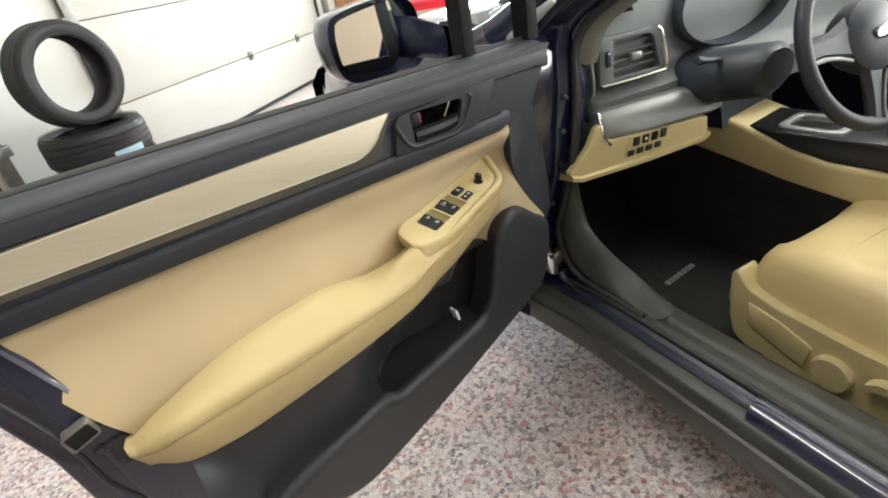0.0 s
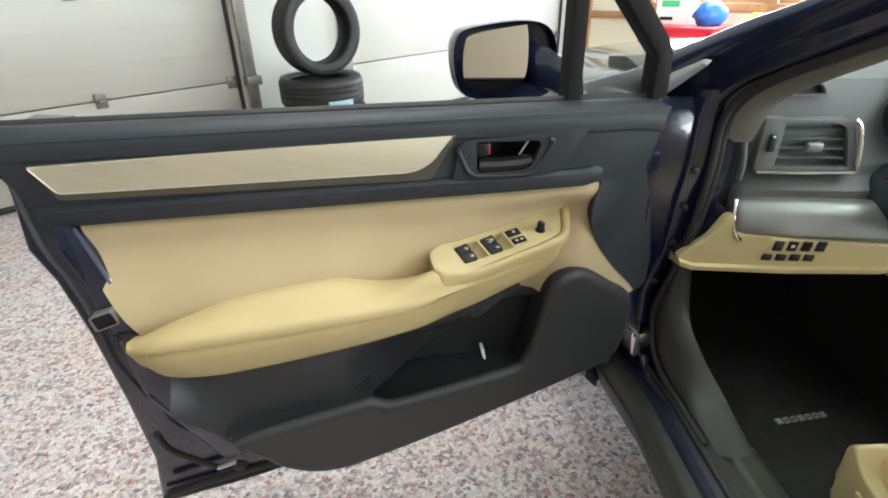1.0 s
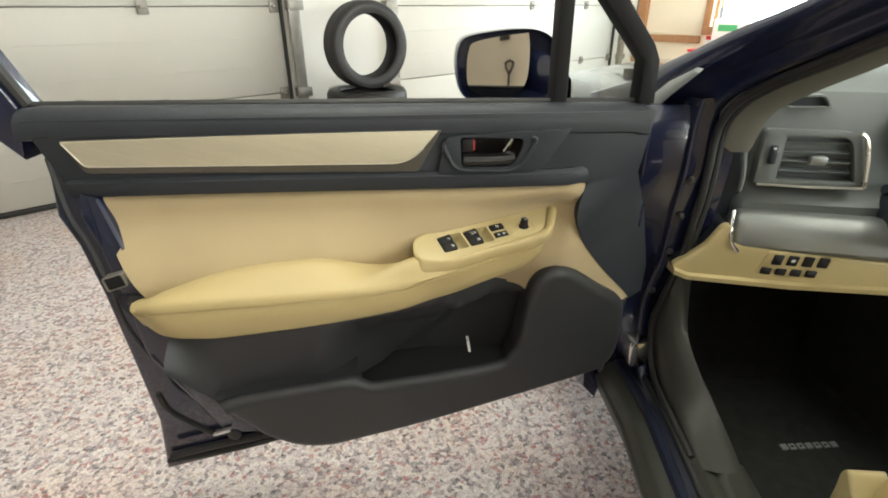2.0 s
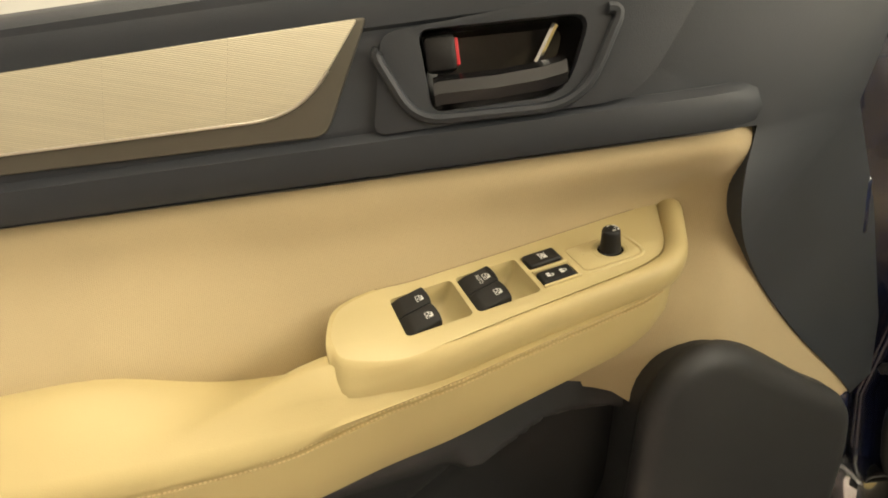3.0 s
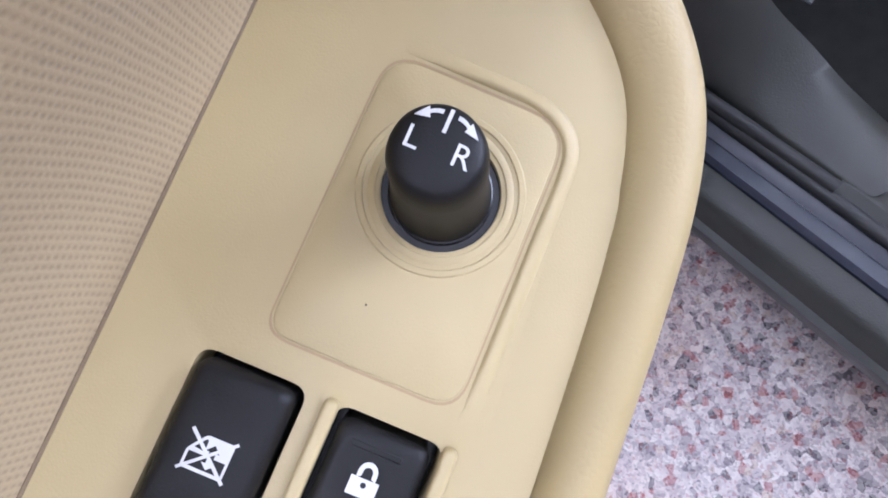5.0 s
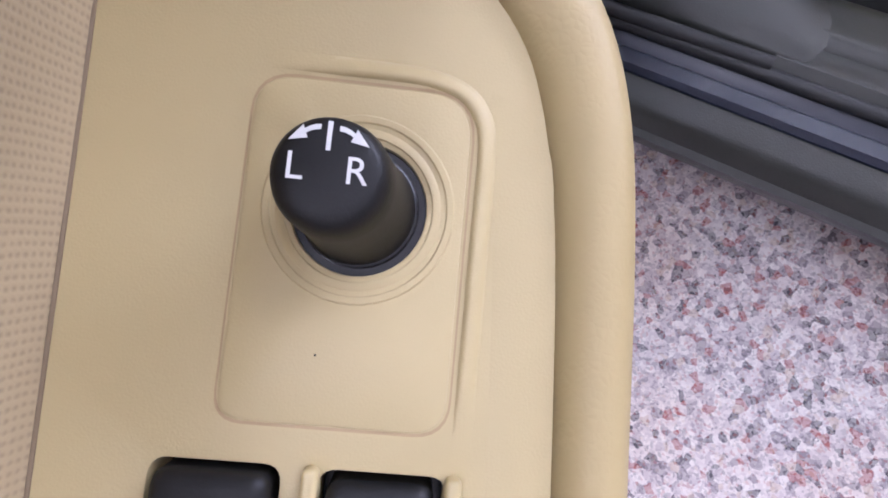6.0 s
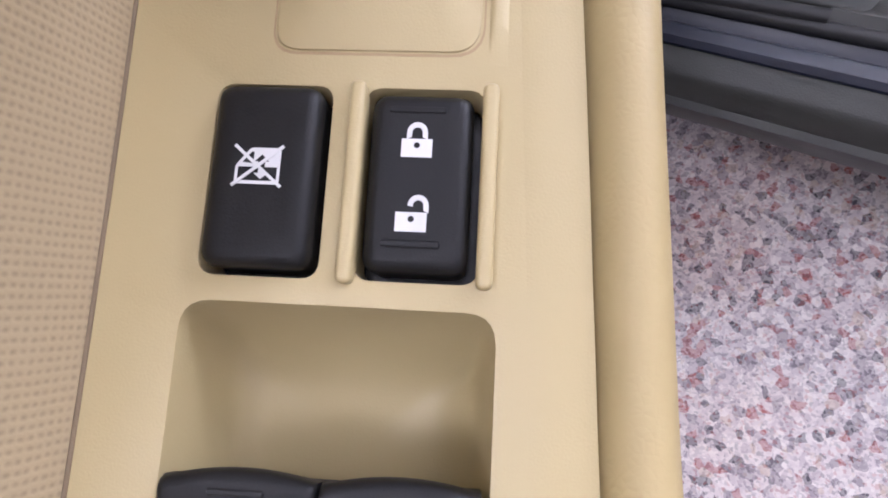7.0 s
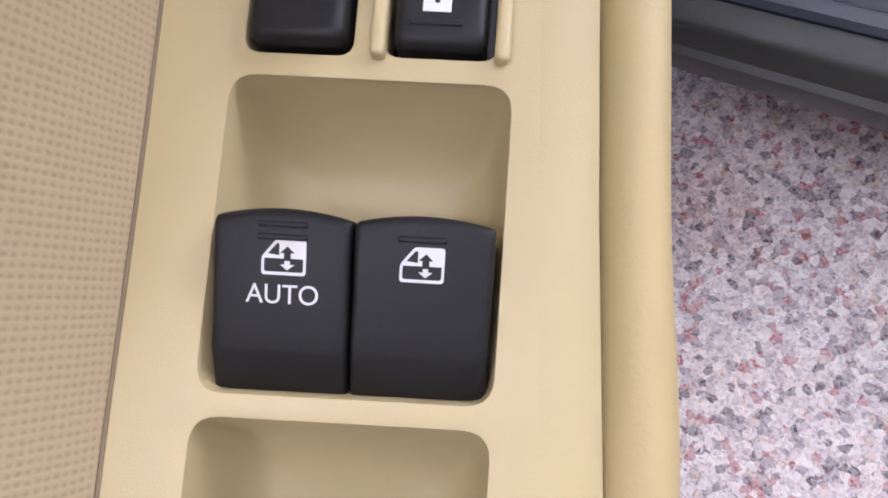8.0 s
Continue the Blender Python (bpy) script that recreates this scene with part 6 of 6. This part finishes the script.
def seat_ring(y, z0, zt, x0, x1, edge_):
    pts = []
    for s, h in ((0.0, 0.0), (0.0, 0.5), (0.012, 0.85), (0.05, 1.0), (0.14, 1.05), (0.22, 0.97), (0.32, 0.93), (0.5, 0.92), (0.68, 0.93), (0.78, 0.97), (0.86, 1.05), (0.95, 1.0), (0.988, 0.85), (1.0, 0.5), (1.0, 0.0)):
        pts.append(Vector((x0 + (x1 - x0) * s, y, z0 + (zt - z0) * h)))
    return pts


seat = seat_part("driver_seat", loft([seat_ring(y, zb, zt, 1.400 + i, 1.86 - i, 0) for y, zb, zt, i in ((-0.190, 0.28, 0.315, 0.05), (-0.195, 0.24, 0.350, 0.02), (-0.21, 0.22, 0.375, 0.006), (-0.24, 0.21, 0.390, 0.0), (-0.31, 0.20, 0.400, 0.0), (-0.42, 0.20, 0.400, 0.0), (-0.60, 0.20, 0.39, 0.0), (-0.78, 0.20, 0.38, 0.0))]), M_SEAT, car, "beige leather seat with bolsters and plastic side cover", 60)
seat_part("cushion_seam", tube(smooth_path([(1.51, -0.25, 0.380), (1.505, -0.33, 0.387), (1.50, -0.45, 0.387), (1.50, -0.7, 0.374)], 5), 0.004, 8), M_SEAT, seat)
seat_part("cushion_seam", tube(smooth_path([(1.505, -0.335, 0.387), (1.62, -0.325, 0.384), (1.75, -0.335, 0.387)], 5), 0.004, 8), M_SEAT, seat)
back = []
for z, y, hw, th in ((0.36, -0.74, 0.235, 0.10), (0.50, -0.77, 0.25, 0.11), (0.75, -0.83, 0.25, 0.11), (0.95, -0.90, 0.22, 0.09), (1.0, -0.92, 0.18, 0.05)):
    back.append([Vector((1.622 + hw * math.cos(a), y - th * 0.5 + th * 0.6 * (math.sin(a) + 0.35 * math.cos(2 * a)), z)) for a in (2 * math.pi * k / 28 for k in range(28))])
seat_part("backrest", loft(back), M_SEAT, seat, "beige leather backrest", 60)
seat_part("headrest", loft([[Vector((1.622 + 0.13 * s * math.cos(a), -0.95 + 0.05 * s * math.sin(a), z)) for a in (2 * math.pi * k / 20 for k in range(20))] for z, s in ((1.03, 0.7), (1.06, 1.0), (1.16, 1.0), (1.19, 0.7))]), M_SEAT, seat, "", 60)
cover = [(-0.160, 0.315), (-0.166, 0.22), (-0.185, 0.136), (-0.25, 0.104), (-0.39, 0.090), (-0.556, 0.060), (-0.80, 0.05), (-0.80, 0.27), (-0.56, 0.262), (-0.45, 0.262), (-0.30, 0.272), (-0.21, 0.292), (-0.175, 0.335)]
seat_part("side_cover", slab(round_poly(cover, 0.02, 4), yz, 1.44, 1.372, (), 0.016, 4), M_PLATE, seat, "beige plastic seat side cover", 50)
seat_part("side_panel", slab(round_poly([(-0.215, 0.258), (-0.225, 0.19), (-0.37, 0.145), (-0.38, 0.215), (-0.30, 0.243)], 0.012, 4), yz, 1.38, 1.367, (), 0.004, 2), M_PLATE, seat, "", 50)
seat_part("recliner_knob", lathe([(0.0, 0.0), (0.046, 0.0), (0.046, -0.014), (0.040, -0.020), (0.0, -0.021)], Matrix.Translation((1.376, -0.430, 0.175)) @ Matrix.Rotation(radians(90), 4, "Y"), 28), M_PLATE, seat, "round beige height knob", 40)
seat_part("recliner_lever", loft([[Vector((1.366, y, z + dz)) + Vector((dx, 0, 0)) for dx, dz in ((0.0, -0.016), (-0.018, -0.012), (-0.020, 0.010), (0.0, 0.016))] for y, z in ((-0.50, 0.20), (-0.52, 0.215), (-0.60, 0.225), (-0.70, 0.22))]), M_PLATE, seat, "beige recliner lever", 50)
seat_part("seat_rail", block((1.44, -0.82, 0.085), (1.47, -0.20, 0.14), 0.005), M_STEEL, seat)
seat_part("seat_rail", block((1.77, -0.82, 0.085), (1.80, -0.20, 0.14), 0.005), M_STEEL, seat)
seat_part("seat_pan", block((1.44, -0.78, 0.13), (1.80, -0.22, 0.22), 0.02), M_DASH, seat)

# ---- loose things in the garage ----
def tyre_parts(name, m, label):
    """A tyre round the z axis of m, from 0 to 0.272 m high."""
    ro, ri, w = 0.345, 0.245, 0.272
    prof = [(ri, 0.035), (ri + 0.006, 0.022), (ri + 0.02, 0.014), (0.29, 0.003), (0.315, 0.006), (0.332, 0.020), (0.340, 0.034)]
    z0, z1 = 0.034, w - 0.034
    grooves = 4
    step = (z1 - z0) / (grooves * 2 + 1)
    for i in range(grooves):
        a = z0 + step * (2 * i + 1)
        prof += [(ro, a - 0.001), (ro - 0.007, a + 0.003), (ro - 0.007, a + step * 0.55), (ro, a + step * 0.55 + 0.004)]
    prof += [(0.340, z1), (0.332, w - 0.020), (0.315, w - 0.006), (0.29, w - 0.003), (ri + 0.02, w - 0.014), (ri + 0.006, w - 0.022), (ri, w - 0.035), (ri + 0.010, w - 0.04), (ri + 0.05, w - 0.045), (ro - 0.018, w - 0.06), (ro - 0.014, w / 2), (ro - 0.018, 0.06), (ri + 0.05, 0.045), (ri + 0.010, 0.04)]
    t = thing(name, label, "tyre", "spare tyres")
    n = 56
    rings = [[m @ Vector((r * math.cos(a), r * math.sin(a), h)) for a in (2 * math.pi * k / n for k in range(n))] for r, h in prof + prof[:1]]
    part("tread", loft(rings, caps=False), M_TYRE, t, "", 30)
    bm = bmesh.new()
    for h in (0.001, w - 0.001):
        for r in (0.258, 0.32):
            lathe([(r, h - 0.0015), (r + 0.004, h - 0.002), (r + 0.004, h + 0.002), (r, h + 0.0015)], m, 40, bm)
    part("sidewall_rib", bm, M_TYRE, t, "", 60)
    return t


TX, TY = 0.305, 3.30
TYRE_SIZE = Matrix.Diagonal((0.906, 0.906, 0.79, 1))
for i in range(3):
    dx, dy = ((0.0, 0.0), (0.012, -0.01), (-0.006, 0.008))[i]
    t = tyre_parts("tyre", Matrix.Translation((TX + dx, TY + dy, FLOOR + 0.001 + i * 0.2153)) @ TYRE_SIZE, "black tyre without a wheel lying in a stack")
    if i == 2:
        bm = loft([[Vector((TX + dx + r * math.sin(a), TY + dy - r * math.cos(a), FLOOR + 2 * 0.2153 + h)) for r, h in ((0.313, 0.030), (0.314, 0.032), (0.314, 0.068), (0.313, 0.070), (0.306, 0.05))] for a in (radians(x) for x in range(10, 50, 4))])
        part("label", bm, M_STICKER, t, "pale blue paper label", 60)
rot = Matrix.Translation((TX + 0.01, TY - 0.0, FLOOR + 0.6465 + 0.3105)) @ Matrix.Rotation(radians(31), 4, "Z") @ Matrix.Rotation(radians(90), 4, "X") @ Matrix.Translation((0, 0, -0.1075)) @ TYRE_SIZE
tyre_parts("tyre", rot, "black tyre standing upright on the tyre stack")

# red work table by the window
TZ = 0.64
tb = thing("work_table", "red metal work table by the window", "table")
part("tabletop", room_block(0.10, 1.14, TZ - 0.03, 0.78, 2.05, TZ, 0.008), M_REDMETAL, tb)
part("apron", room_block(0.14, 1.18, TZ - 0.11, 0.74, 2.01, TZ - 0.03, 0.006), M_REDMETAL, tb)
for a in (0.15, 0.70):
    for b in (1.19, 1.96):
        part("leg", room_block(a, b, FLOOR, a + 0.04, b + 0.04, TZ - 0.03, 0.005), M_REDMETAL, tb)
part("shelf", room_block(0.13, 1.17, 0.20, 0.75, 2.02, 0.23, 0.006), M_REDMETAL, tb)
cr = thing("carton", "white carton with a green label on the table", "box")
part("box", room_block(0.20, 1.26, TZ + 0.001, 0.48, 1.64, TZ + 0.32, 0.006), M_CARTON, cr)
part("label", room_block(0.48, 1.32, TZ + 0.19, 0.483, 1.53, TZ + 0.26, 0), M_GREEN, cr, "green printed label")
part("print_bar", room_block(0.48, 1.32, TZ + 0.05, 0.483, 1.47, TZ + 0.085, 0), M_KEY, cr, "dark print")
cn = thing("can", "small red can on the work table", "can")
part("body", lathe([(0.0, 0.0), (0.05, 0.0), (0.052, 0.005), (0.052, 0.12), (0.045, 0.13), (0.0, 0.132)], Matrix.Translation(room(0.34, 1.20, TZ + 0.001)), 20), M_REDMETAL, cn)
part("label", lathe([(0.0525, 0.04), (0.0535, 0.042), (0.0535, 0.085), (0.0525, 0.088)], Matrix.Translation(room(0.34, 1.20, TZ + 0.001)), 20), M_WHITE, cn)
rng = random.Random(4)


def sack(name, m, sx, sy, sz, mat, label, category):
    rings = []
    for i in range(9):
        t = i / 8
        s = math.sin(math.pi * min(1, 0.12 + t * 0.86)) ** 0.5
        rings.append([m @ Vector(((sx * s * math.cos(a)) * (1 + 0.12 * rng.uniform(-1, 1)), (sy * s * math.sin(a)) * (1 + 0.12 * rng.uniform(-1, 1)), sz * t * (1 + 0.06 * rng.uniform(-1, 1) if i else 1))) for a in (2 * math.pi * k / 18 for k in range(18))])
    ob = part(name, loft(rings), mat, None, "", 40)
    return tagged(ob, label, category)


sack("bag", Matrix.Translation(room(0.40, 1.86, TZ + 0.002)), 0.19, 0.15, 0.25, M_BLUE, "crumpled blue plastic bag on the table", "bag")
sack("sack", Matrix.Translation(room(0.30, 2.32, FLOOR + 0.002)), 0.22, 0.2, 0.86, M_YELLOW, "yellow-green plastic sack beside the table", "sack")
# garden tools on the back wall
M_IRON = surface("dark_iron", (0.05, 0.045, 0.04), 0.5, 0.5, vary=0.3, scale=20)


def on_back(a, z, d=0.05):
    return room(a, ROOM_D - d, z)


sh = thing("shovel", "long shovel with a D-shaped handle on the wall", "shovel")
A0 = 11.35
part("shaft", tube([on_back(A0, 0.5), on_back(A0, 1.4)], 0.018, 10), M_IRON, sh)
part("grip", tube([on_back(A0 + dx, z) for dx, z in ((0.0, 1.38), (-0.07, 1.47), (-0.085, 1.54), (0.0, 1.57), (0.085, 1.54), (0.07, 1.47), (0.0, 1.38))], 0.017, 10), M_IRON, sh)
part("blade", slab(round_poly([(-0.12, 0.55), (0.12, 0.55), (0.12, 0.28), (0.0, 0.16), (-0.12, 0.28)], 0.03), lambda p, q, d: on_back(A0 + p, q, d), 0.045, 0.06, (), 0.004), M_STEEL, sh)
for k, (a, z0, z1) in enumerate(((11.14, 0.2, 1.0), (11.72, 0.2, 0.95))):
    rk = thing("hand_tool", "dark-handled garden tool hung on the wall", "garden tool", "garden tools on the wall")
    part("shaft", tube([on_back(a, z0), on_back(a, z1)], 0.018, 10), M_IRON, rk)
    part("head", room_block(a - 0.14, ROOM_D - 0.09, z0 - 0.02, a + 0.14, ROOM_D - 0.03, z0 + 0.04, 0.008), M_IRON, rk)
hk = thing("wall_hook", "small dark wall hook", "hook")
part("plate", room_block(11.42, ROOM_D - 0.05, 1.86, 11.60, ROOM_D - 0.002, 1.92, 0.008), M_IRON, hk)
